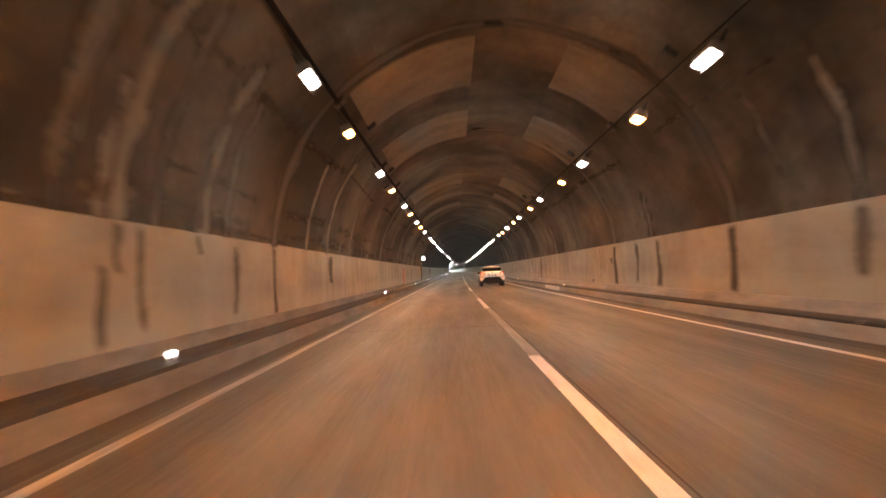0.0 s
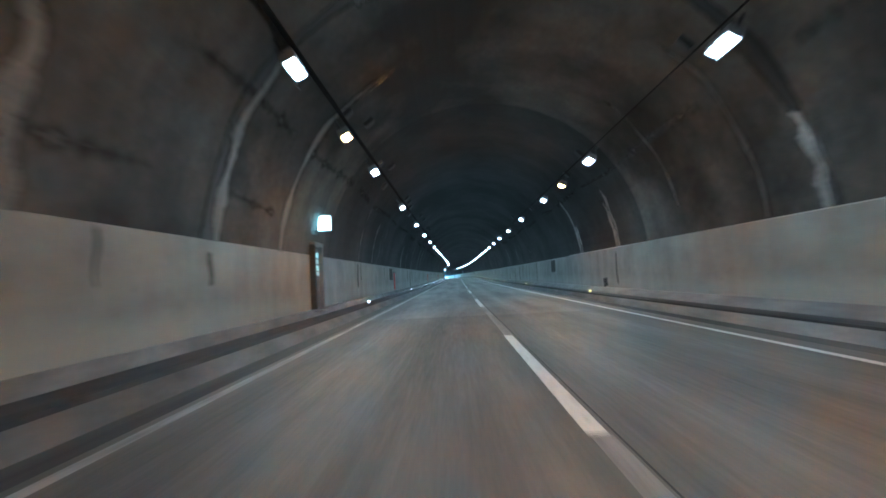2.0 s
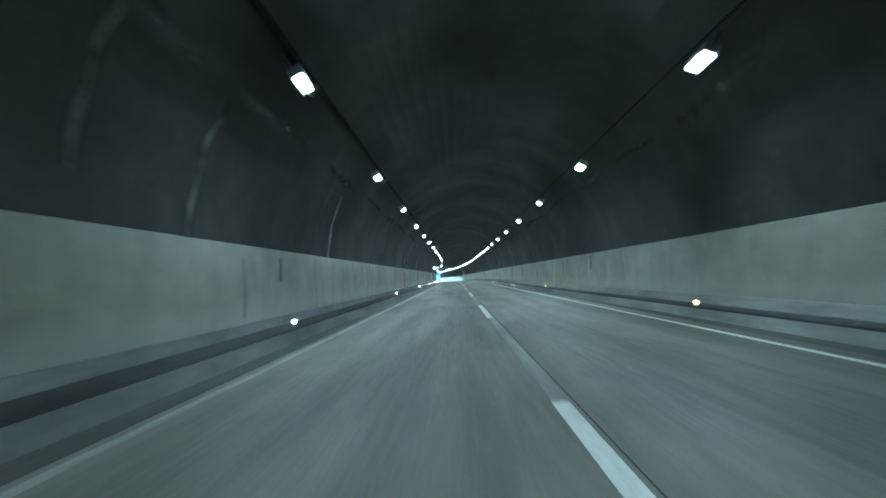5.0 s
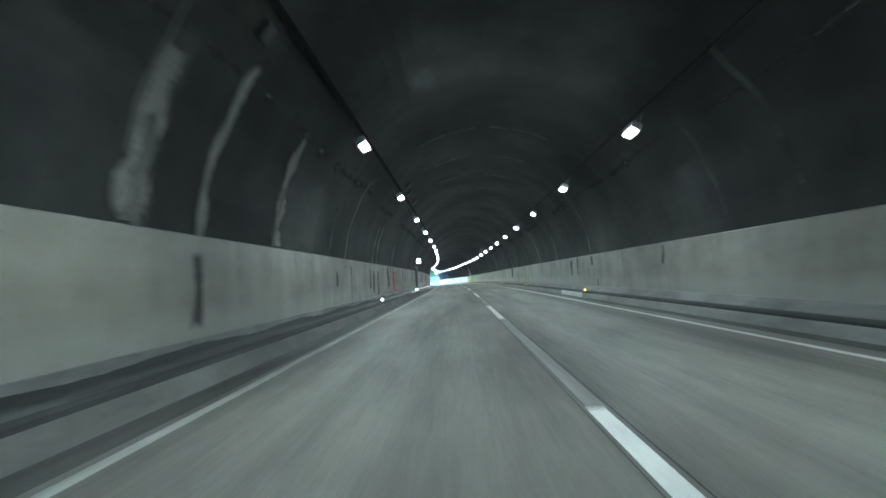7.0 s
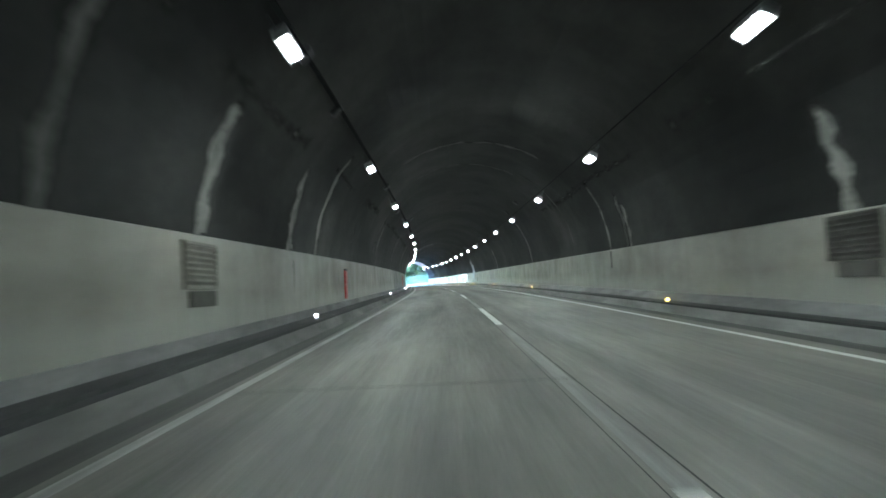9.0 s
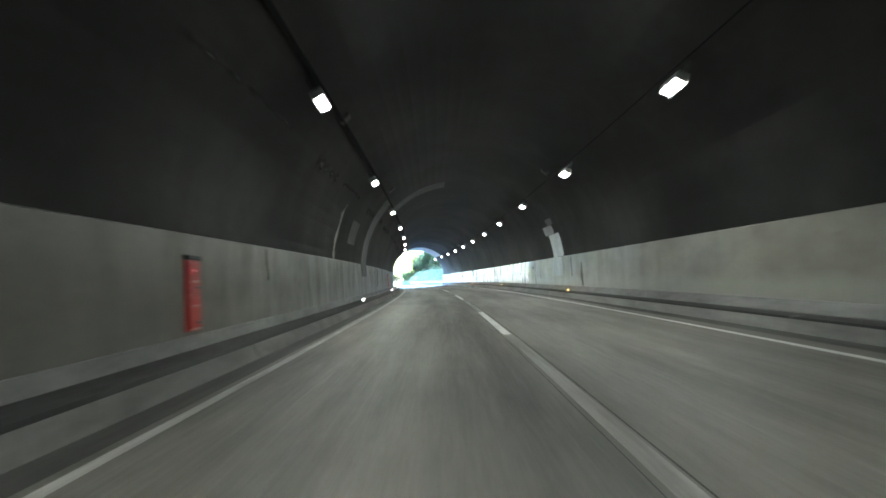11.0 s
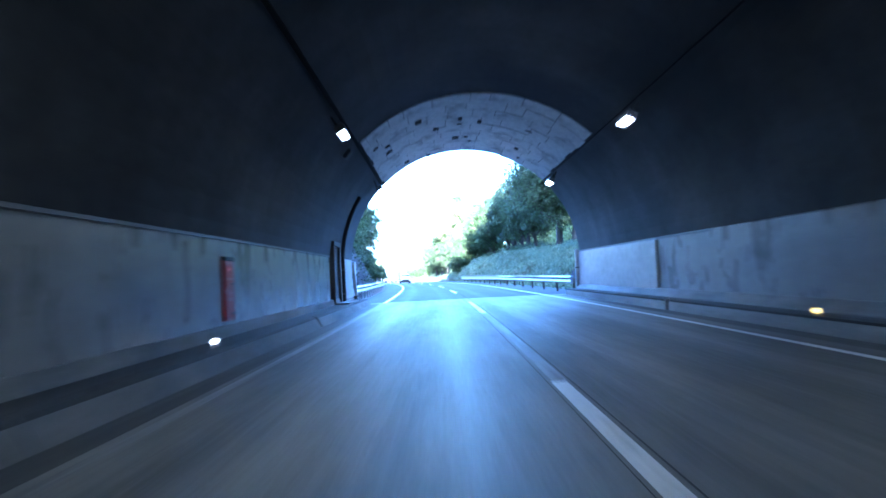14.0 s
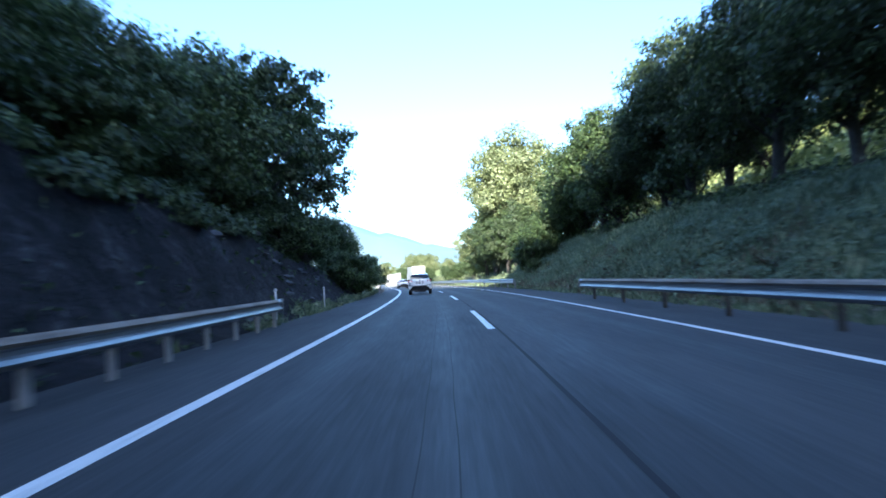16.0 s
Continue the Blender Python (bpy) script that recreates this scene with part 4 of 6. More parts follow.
for s in (-46.2, 1.7, 49.65, 97.8, 145.6, 193.6, 241.7, 289.4, 337.2, 385.0, 432.75):
    m = F(s + 0.07, -4.92, 1.06)
    hy = hydrant(m) if hy is None else hy
    if s > -46:
        copy_thing(hy, m)


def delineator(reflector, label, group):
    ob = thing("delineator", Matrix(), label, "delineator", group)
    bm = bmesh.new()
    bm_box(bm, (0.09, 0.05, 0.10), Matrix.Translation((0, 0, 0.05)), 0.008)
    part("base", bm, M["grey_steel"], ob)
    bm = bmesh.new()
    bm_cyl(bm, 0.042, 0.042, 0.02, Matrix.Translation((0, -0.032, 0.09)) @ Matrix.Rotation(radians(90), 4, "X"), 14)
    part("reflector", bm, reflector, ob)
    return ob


dl = delineator(M["white_reflector"], "white kerb delineator, headlight shine painted as glow", "white kerb delineators")
dr = delineator(M["amber_reflector"], "amber kerb delineator, headlight shine painted as glow", "amber kerb delineators")
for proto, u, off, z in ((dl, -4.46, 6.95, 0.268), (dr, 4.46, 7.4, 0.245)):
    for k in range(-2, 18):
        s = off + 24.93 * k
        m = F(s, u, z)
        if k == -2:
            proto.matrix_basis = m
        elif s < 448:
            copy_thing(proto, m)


def vent(s, side, tall, tone):
    wu = 4.93 if side < 0 else 5.04
    m = F(s, side * wu, 1.5, 0 if side < 0 else 180)
    ob = thing("wall_vent", m, "dull louvre panel set in the tunnel wall", "vent", "wall louvres")
    bm = bmesh.new()
    bm_box(bm, (0.02, 1.24, 0.64), Matrix.Translation((0.006, 0, 0)))
    part("backing", bm, M[tone], ob)
    for y, z, a, b in ((0, 0.33, 1.34, 0.05), (0, -0.33, 1.34, 0.05), (-0.645, 0, 0.05, 0.62), (0.645, 0, 0.05, 0.62)):
        bm = bmesh.new()
        bm_box(bm, (0.05, a, b), Matrix.Translation((0.02, y, z)), 0.006)
        part("frame", bm, M[tone], ob)
    for k in range(7):
        bm = bmesh.new()
        bm_box(bm, (0.012, 1.22, 0.07), Matrix.Translation((0.026, 0, -0.26 + k * 0.087)) @ Matrix.Rotation(radians(35), 4, "Y"))
        part("slat", bm, M[tone], ob)
    if tall:
        bm = bmesh.new()
        bm_box(bm, (0.05, 1.05, 0.24), Matrix.Translation((0.02, 0.08, -0.5)), 0.01)
        part("box", bm, M["louvre_brown"], ob, "dull brown box below the slats")
    return ob


M["louvre_brown"] = streaked("louvre_brown", (0.05, 0.047, 0.042), (0.12, 0.113, 0.10), (1, 1, 1), 8.0, 0.7, 0.1)
M["louvre_pale"] = streaked("louvre_pale", (0.21, 0.20, 0.175), (0.33, 0.315, 0.275), (1, 1, 1), 8.0, 0.7, 0.1)
vent(95.75, -1, False, "louvre_brown")
vent(95.75, 1, False, "louvre_brown")
vent(274.6, -1, True, "louvre_pale")
vent(274.65, 1, True, "louvre_brown")


def call_point(s):
    """Emergency telephone booth at the wall with a lit sign over it."""
    ob = thing("emergency_booth", F(s, -4.92, 0.48), "grey emergency telephone booth with lit green panel", "phone booth", "emergency telephone booths")
    bm = bmesh.new()
    bm_box(bm, (0.16, 0.10, 1.8), Matrix.Translation((0.07, -0.52, 0.88)), 0.012)
    part("jamb", bm, M["grille"], ob, "black near-side door jamb")
    bm = bmesh.new()
    bm_box(bm, (0.16, 0.10, 1.8), Matrix.Translation((0.07, 0.52, 0.88)), 0.012)
    bm_box(bm, (0.18, 1.14, 0.10), Matrix.Translation((0.07, 0, 1.80)), 0.012)
    part("frame", bm, M["grey_steel"], ob)
    bm = bmesh.new()
    bm_box(bm, (0.03, 0.94, 1.72), Matrix.Translation((0.012, 0, 0.86)), 0.006)
    part("door", bm, M["grey_steel"], ob)
    for z, h, g in ((1.50, 0.14, "sign_green"), (1.33, 0.12, "sign_white"), (1.14, 0.14, "sign_green"), (0.98, 0.10, "sign_white")):
        bm = bmesh.new()
        bm_box(bm, (0.012, 0.52, h), Matrix.Translation((0.035, 0.12, z)), 0.003)
        part("lit_panel", bm, M[g], ob)
    bm = bmesh.new()
    bm_box(bm, (0.3, 0.9, 0.05), Matrix.Translation((0.14, 0, -0.07)), 0.01)
    part("step", bm, M["footing"], ob)
    sg = thing("emergency_sign", F(s + 0.15, -4.61, 2.88), "glowing white-green box sign on an arm", "sign", "lit emergency signs")
    bm = bmesh.new()
    bm_box(bm, (0.40, 0.12, 0.46), Matrix(), 0.03)
    part("case", bm, M["grey_steel"], sg)
    for y in (-0.066, 0.066):
        bm = bmesh.new()
        bm_box(bm, (0.35, 0.012, 0.41), Matrix.Translation((0, y, 0)), 0.02)
        part("face", bm, M["sign_glow"], sg)
    bm = bmesh.new()
    bm_box(bm, (0.30, 0.04, 0.04), Matrix.Translation((-0.30, 0, 0.1)), 0.004)
    part("arm", bm, M["dark_steel"], sg)


for s in (73.9, 263.9):
    call_point(s)

# junction boxes on the haunches between the lamps
jb = thing("junction_box", Matrix(), "dark steel junction box fixed to the vault", "junction box", "vault junction boxes")
bm = bmesh.new()
bm_box(bm, (0.10, 0.34, 0.30), Matrix.Translation((0, 0, 0)), 0.015)
part("body", bm, M["dark_steel"], jb)
bm = bmesh.new()
bm_box(bm, (0.02, 0.28, 0.24), Matrix.Translation((0.058, 0, 0)), 0.006)
part("lid", bm, M["grille"], jb)
rng = random.Random(9)
k = 0
for s in [l + d for l in LAMP_S[6:-1] for d in (1.6, 3.4, 5.2, 7.2)]:
    for side in (-1, 1):
        if rng.random() < (0.75 if side < 0 else 0.3) * (1.0 if s < 130 else 0.25):
            a = radians(131 + rng.uniform(-2, 9)) if side < 0 else radians(48 - rng.uniform(-2, 6))
            m = F(s, CU + (CR - 0.06) * math.cos(a), CZ + (CR - 0.06) * math.sin(a)) @ Matrix.Rotation(-a + math.pi, 4, "Y")
            if k == 0:
                jb.matrix_basis = m
            else:
                copy_thing(jb, m)
            k += 1

# camera-side equipment box on the right wall, seen before the mouth
eb = thing("wall_box", F(421.9, 5.02, 1.24, 180), "small dark equipment box on the wall", "box")
bm = bmesh.new()
bm_box(bm, (0.12, 0.9, 0.2), Matrix.Translation((0.06, 0, 0)), 0.02)
part("body", bm, M["grille"], eb)
bm = bmesh.new()
bm_box(bm, (0.02, 0.8, 0.14), Matrix.Translation((0.125, 0, 0)), 0.01)
part("lid", bm, M["black_plastic"], eb)

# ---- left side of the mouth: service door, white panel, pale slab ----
# near-black tone puts the recess's shade into the wall colour
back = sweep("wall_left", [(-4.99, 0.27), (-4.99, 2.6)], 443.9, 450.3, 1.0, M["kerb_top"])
tagged(back, "back wall beside the tunnel mouth, recess shade painted dark", "wall", kind="structure")
door = thing("service_door", F(445.2, -4.97, 0.28), "dark grey steel service door in a concrete frame", "door")
for y, w, h, z, d in ((-0.78, 0.24, 2.2, 1.05, 0.22), (0.70, 0.24, 2.2, 1.05, 0.22), (-0.04, 1.72, 0.16, 2.14, 0.26)):
    bm = bmesh.new()
    bm_box(bm, (d, w, h), Matrix.Translation((0.05, y, z)), 0.02)
    part("frame", bm, M["kerb"], door)
bm = bmesh.new()
bm_box(bm, (0.05, 1.22, 2.0), Matrix.Translation((0.03, -0.04, 1.0)), 0.01)
leaf = part("leaf", bm, M["grille"], door)
bm = bmesh.new()
bm_box(bm, (0.05, 0.05, 0.16), Matrix.Translation((0.08, 0.38, 1.0)), 0.01)
part("handle", bm, M["grey_steel"], leaf)
for s0, s1 in ((446.85, 449.75),):
    pn = sweep("wall_panel", [(-4.86, 0.38), (-4.90, 0.38), (-4.92, 1.95), (-4.88, 1.95)], s0, s1, 1.0, M["wall_white"], closed=True, cap=True)
    tagged(pn, "white smooth wall panel beside the tunnel mouth", "wall panel")
    pn = sweep("wall_panel", [(4.98, 0.42), (5.03, 0.42), (5.04, 1.85), (4.99, 1.85)], 440.0, 450.2, 1.0, M["wall_white"], closed=True, cap=True)
    tagged(pn, "white smooth wall panel beside the tunnel mouth", "wall panel")
slab = sweep("cover_slab", [(-4.90, 0.275), (-4.90, 0.315), (-4.36, 0.315), (-4.36, 0.275)], 444.3, 447.3, 1.0, M["footing"], closed=True, cap=True)
tagged(slab, "pale concrete cover slab on the walkway", "slab")
post = thing("mouth_post", F(450.15, 4.93, 0.27), "white upright end post at the tunnel mouth", "post")
bm = bmesh.new()
bm_box(bm, (0.14, 0.14, 1.7), Matrix.Translation((0, 0, 0.85)), 0.015)
part("upright", bm, M["white_enamel"], post)
bm = bmesh.new()
bm_box(bm, (0.18, 0.18, 0.05), Matrix.Translation((0, 0, 0.9)), 0.01)
part("collar", bm, M["dark_steel"], post)
post = thing("mouth_post", F(450.15, -4.83, 0.27), "leaning white end post at the tunnel mouth", "post")
bm = bmesh.new()
bm_box(bm, (0.12, 0.12, 1.55), Matrix.Translation((0, 0, 0.78)) @ Matrix.Rotation(radians(-4), 4, "Y"), 0.015)
part("upright", bm, M["white_enamel"], post)
bm = bmesh.new()
bm_box(bm, (0.2, 0.2, 0.16), Matrix.Translation((0, 0, 0.06)), 0.02)
part("foot", bm, M["grille"], post)

# ---- outside: foliage ----
def leafy(name, dark, light, tip, glow=0.35):
    m = bpy.data.materials.new(name)
    m.use_nodes = True
    n = Nodes(m)
    geo = n.add("ShaderNodeNewGeometry")
    c = n.ramp(geo.outputs["Random Per Island"], (0.0, dark), (0.6, light), (1.0, tip))
    big = n.noise(0.35, n.coords((1, 1, 1)), 3.0)
    c = n.mix(0.6, c, n.ramp(big, (0.35, 0.45), (0.65, 1.0)), "MULTIPLY")
    n.color(c)
    n.b.inputs["Roughness"].default_value = 0.55
    tr = n.add("ShaderNodeBsdfTranslucent")
    n.link(c, tr.inputs[0])
    mx = n.add("ShaderNodeMixShader")
    mx.inputs[0].default_value = glow
    n.link(n.b.outputs[0], mx.inputs[1])
    n.link(tr.outputs[0], mx.inputs[2])
    out = [q for q in n.t.nodes if q.type == "OUTPUT_MATERIAL"][0]
    n.link(mx.outputs[0], out.inputs[0])
    return m


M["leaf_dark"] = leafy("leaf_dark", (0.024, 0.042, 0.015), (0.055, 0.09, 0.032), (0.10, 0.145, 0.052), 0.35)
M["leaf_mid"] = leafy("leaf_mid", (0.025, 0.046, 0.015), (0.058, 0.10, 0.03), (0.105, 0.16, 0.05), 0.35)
# these two tones have the sun's brightness painted into the leaves
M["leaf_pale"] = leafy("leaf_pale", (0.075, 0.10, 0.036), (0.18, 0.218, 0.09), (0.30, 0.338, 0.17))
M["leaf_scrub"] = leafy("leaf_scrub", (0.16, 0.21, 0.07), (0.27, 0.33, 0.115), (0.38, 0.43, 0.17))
M["grass"] = leafy("grass", (0.10, 0.145, 0.086), (0.18, 0.24, 0.132), (0.30, 0.34, 0.205), 0.3)
M["bark"] = streaked("bark", (0.02, 0.018, 0.015), (0.07, 0.062, 0.052), (5, 1, 1), 12.0, 0.9, 0.8)


def tube(path, radii, seg=7):
    v, f = [], []
    for i, (p, r) in enumerate(zip(path, radii)):
        d = (path[min(i + 1, len(path) - 1)] - path[max(i - 1, 0)]).normalized()
        q = d.to_track_quat("Z", "Y")
        for k in range(seg):
            a = 2 * math.pi * k / seg
            v.append(p + q @ Vector((r * math.cos(a), r * math.sin(a), 0)))
        if i:
            b = (i - 1) * seg
            for k in range(seg):
                f.append((b + k, b + (k + 1) % seg, b + seg + (k + 1) % seg, b + seg + k))
    return v, f


def leaf_quads(centres, normals, size, rg):
    """Pointed leaf blades at the centres, turned by the normals."""
    n = len(centres)
    nm = normals / (np.linalg.norm(normals, axis=1, keepdims=True) + 1e-9)
    t = rg.normal(size=(n, 3))
    a = np.cross(nm, t)
    a /= np.linalg.norm(a, axis=1, keepdims=True) + 1e-9
    b = np.cross(nm, a)
    L = (size * rg.uniform(0.6, 1.3, n))[:, None]
    w = L * rg.uniform(0.5, 0.85, n)[:, None]
    tip = centres + a * L * 0.6 - nm * L * 0.15
    back = centres - a * L * 0.4
    v = np.stack([back - b * w * 0.6, back + b * w * 0.6, tip], 1).reshape(-1, 3)
    f = np.arange(3 * n).reshape(n, 3)
    return v, f


def tree_proto(seed, height, spread, clear, leaves, leaf, material, label, lobes=30, lean=0.0, tight=0.2):
    """A broadleaf tree: tapered trunk, limbs, crown of small leaves in uneven clumps."""
    rg, rr = np.random.default_rng(seed), random.Random(seed)
    ob = thing("tree", Matrix(), label, "tree", "trees beside the road")
    tv, tf = [], []
    top = Vector((lean * height, 0, height * 0.82))
    path = [Vector((lean * height * t * t + 0.25 * math.sin(3 * t + seed), 0.2 * math.sin(4 * t + seed * 2), height * 0.82 * t)) for t in np.linspace(0, 1, 9)]
    rad = [height * 0.02 * (1.25 - t) + 0.03 for t in np.linspace(0, 1, 9)]
    rad[0] *= 1.5
    v, f = tube(path, rad, 9)
    tv += v
    tf += f
    ends = []
    mid_z, half_z = height * (1 + clear) / 2, height * (1 - clear) / 2
    for i in range(lobes):
        zz = 1 - 2 * (i + 0.5) / lobes
        az = i * 2.4 + rr.uniform(-0.4, 0.4)
        ring = math.sqrt(max(0.0, 1 - zz * zz))
        k = rr.uniform(0.55, 0.86)
        e = Vector((spread * ring * math.cos(az) * k + top.x * 0.7, spread * ring * math.sin(az) * k, mid_z + half_z * zz * k * 1.02))
        p0 = path[max(1, min(8, int((e.z / height - 0.12) * 8)))]
        mid = (p0 + e) / 2 + Vector((0, 0, -0.02 * height))
        v, f = tube([p0, mid, e], [0.008 * height, 0.05, 0.015], 5)
        tf += [tuple(a + len(tv) for a in q) for q in f]
        tv += v
        ends.append((e, spread * rr.uniform(0.30, 0.48)))
    for i in range(lobes // 3):
        ends.append((Vector((rr.uniform(-0.4, 0.4) * spread, rr.uniform(-0.4, 0.4) * spread, mid_z + rr.uniform(-0.5, 0.5) * half_z)), spread * 0.45))
    tr = new("trunk", mesh_of("trunk", tv, tf, M["bark"], [(q[0] + q[1], q[2]) for q in tv], True))
    tr.parent = ob
    C, N = [], []
    wts = np.array([r ** 2 for _, r in ends])
    wts /= wts.sum()
    for (e, r), w in zip(ends, wts):
        k = int(leaves * w)
        # sub-clumps inside each lobe leave gaps between them
        sub = rg.normal(size=(max(4, k // 60), 3))
        sub /= np.linalg.norm(sub, axis=1, keepdims=True)
        sub *= r * rg.uniform(0.35, 1.0, (len(sub), 1))
        pick = sub[rg.integers(0, len(sub), k)]
        d = rg.normal(size=(k, 3)) * r * tight
        c = pick + d
        c[:, 2] *= 0.8
        C.append(c + np.array(e))
        n_ = c / (np.linalg.norm(c, axis=1, keepdims=True) + 1e-9) + rg.normal(size=(k, 3)) * 0.6 + np.array([0, 0, 0.5])
        N.append(n_)
    v, f = leaf_quads(np.concatenate(C), np.concatenate(N), leaf, rg)
    cr = new("crown", mesh_of("crown", v, f, material))
    cr.parent = ob
    return ob


T1 = tree_proto(1, 13.0, 4.4, 0.2, 27000, 0.24, M["leaf_dark"], "tall dark green broadleaf tree on the cutting")
T2 = tree_proto(2, 10.5, 4.6, 0.12, 27000, 0.23, M["leaf_mid"], "spreading green broadleaf tree on the cutting", 30)
T3 = tree_proto(3, 14.5, 5.0, 0.2, 32000, 0.25, M["leaf_dark"], "large dark broadleaf tree with a bare lower trunk", 36)
T4 = tree_proto(4, 7.0, 3.2, 0.06, 16000, 0.19, M["leaf_mid"], "young bushy green tree beside the road", 22)
T5 = tree_proto(5, 13.0, 4.6, 0.22, 22000, 0.26, M["leaf_pale"], "broadleaf tree by the bend, sunlight painted into pale leaves", 28)
T7 = tree_proto(7, 9.5, 4.2, 0.25, 12000, 0.22, M["leaf_dark"], "airy dark green tree with layered branches", 17, 0.05, 0.15)
T8 = tree_proto(8, 15.5, 7.2, 0.24, 42000, 0.25, M["leaf_dark"], "very large spreading dark tree on the bank", 44)
T6 = tree_proto(6, 3.6, 2.4, 0.02, 10000, 0.17, M["leaf_mid"], "dense green bush beside the road", 18)


def stand(proto, s, u, turn, size=1.0, sink=0.15):
    z = float(ground_height(np.array([s]), np.array([u]))[0])
    return copy_thing(proto, F(s, u, z - sink, turn) @ Matrix.Diagonal((size, size, size, 1)))


def place(ob, s, u, turn, size=1.0):
    z = float(ground_height(np.array([s]), np.array([u]))[0])
    ob.matrix_basis = F(s, u, z - 0.15, turn) @ Matrix.Diagonal((size, size, size, 1))


PLACES = [
    (T4, 455, -11.5, 40, 0.8), (T4, 462, -11.4, 15, 0.8), (T4, 469, -11.2, 75, 0.8), (T6, 475, -10.8, 0, 1.0), (T4, 482, -11.0, 130, 0.8), (T6, 489, -10.6, 60, 1.0), (T4, 496, -10.8, 190, 0.75),
    (T6, 503, -10.4, 120, 0.95), (T4, 509, -10.6, 250, 0.7), (T6, 515, -10.0, 180, 0.9), (T6, 522, -9.4, 240, 0.9), (T6, 528, -8.9, 300, 0.9), (T2, 451, -13.5, 40, 0.9),
    # left crest, overhanging the rock
    (T1, 466, -12.5, 20, 0.95), (T2, 473, -11.0, 80, 0.95), (T3, 481, -11.4, 140, 0.82), (T2, 486, -11.5, 200, 0.6), (T2, 492.5, -11.2, 250, 0.62),
    (T2, 499, -11.4, 300, 0.66), (T1, 507, -14.0, 10, 0.6), (T2, 506, -11.4, 160, 0.7), (T4, 501, -14.5, 10, 1.1), (T2, 513, -11.2, 60, 0.88), (T7, 519, -9.8, 110, 1.15), (T2, 525, -12.6, 170, 0.7), (T7, 528, -9.2, 220, 0.95),
    (T4, 538, -9.0, 270, 0.95), (T6, 535, -7.6, 10, 0.9), (T6, 541, -7.2, 50, 1.0), (T4, 546, -9.2, 90, 0.9), (T6, 549, -7.4, 130, 1.0), (T6, 556, -8.0, 170, 1.0), (T4, 562, -10, 30, 0.8),
    (T1, 458, -14, 33, 0.9), (T1, 476, -19, 0, 1.0), (T3, 492, -20, 90, 0.9), (T1, 508, -20, 180, 0.8), (T3, 524, -20, 45, 0.6), (T2, 540, -18, 15, 0.6), (T2, 556, -17, 70, 0.7),
    # right crest
    (T1, 475.0, 14.6, 0, 0.85), (T1, 479.5, 15.4, 40, 0.8), (T8, 497.4, 14.9, 90, 0.94), (T3, 495.2, 16.0, 200, 0.97), (T3, 510, 15.0, 10, 0.86), (T3, 522, 15.6, 210, 0.92), (T1, 516, 15.2, 40, 0.95), (T1, 527, 15.6, 250, 1.02), (T3, 531, 15.6, 20, 0.86),
    # dark-leaved trees below the pale ones: their shade is put into leaf colour
    (T2, 536.5, 14.0, 290, 1.05), (T1, 543, 14.5, 330, 0.95), (T2, 549.5, 14.8, 15, 1.1), (T5, 573, 11.6, 55, 1.27), (T5, 580, 14.5, 120, 1.2), (T1, 566, 11.0, 95, 0.66), (T7, 572, 9.5, 135, 0.85), (T1, 575, 16.0, 175, 0.9), (T1, 569, 9.0, 20, 0.56),
    (T3, 466, 18.0, 60, 0.9), (T1, 528, 21.0, 80, 0.6), (T3, 540, 20.5, 120, 0.6), (T1, 552, 21.0, 20, 0.75),
    (T6, 478, -12.0, 70, 1.2), (T6, 484, -12.2, 10, 1.2), (T6, 491, -12.4, 140, 1.2), (T6, 497, -12.2, 200, 1.2), (T6, 503, -12.4, 320, 1.2), (T4, 487, -13.8, 30, 1.0), (T4, 494.5, -14.2, 150, 1.0), (T4, 480, -15.5, 250, 1.0), (T6, 472, -11.2, 90, 1.2), (T4, 503, -14.8, 50, 1.0),
    (T4, 553, 9.6, 40, 0.9), (T6, 548, 9.4, 100, 1.1), (T7, 581, 9.4, 250, 0.8), (T7, 562, 9.2, 200, 0.7), (T6, 552, 12.2, 20, 1.2), (T2, 557, 15.0, 80, 0.7), (T4, 566, 12.5, 10, 1.0),
    # farther on, in the sun
    (T4, 521, -11.5, 33, 0.9), (T5, 600, 17.0, 0, 0.8), (T5, 615, 13.0, 70, 0.6), (T2, 588, 12.5, 60, 0.6), (T2, 602, 11.0, 160, 0.5), (T4, 582, 10.0, 300, 0.7), (T4, 612, 9.5, 20, 0.7),
    (T4, 630, 10.0, 220, 0.7), (T5, 640, 12.0, 30, 0.34), (T5, 660, 6.0, 140, 0.27), (T5, 690, -22.0, 10, 0.31), (T5, 650, -18.0, 10, 0.27), (T2, 660, 9.5, 10, 0.48), (T5, 676, 13.0, 100, 0.51), (T2, 692, 10.5, 200, 0.58), (T5, 706, 15.0, 300, 0.61), (T2, 722, 11.0, 50, 0.68), (T5, 736, 17.0, 150, 0.68), (T5, 738, 7.5, 250, 0.58), (T2, 645, -10.0, 20, 0.41), (T5, 668, -9.5, 120, 0.41), (T5, 700, -9.0, 220, 0.48), (T5, 728, -8.5, 320, 0.54), (T4, 596, -9.5, 45, 0.45), (T4, 577, -9.0, 10, 0.6),
]
used = set()
for proto, s, u, turn, size in PLACES:
    if proto.name in used:
        stand(proto, s, u, turn, size)
    else:
        used.add(proto.name)
        place(proto, s, u, turn, size)


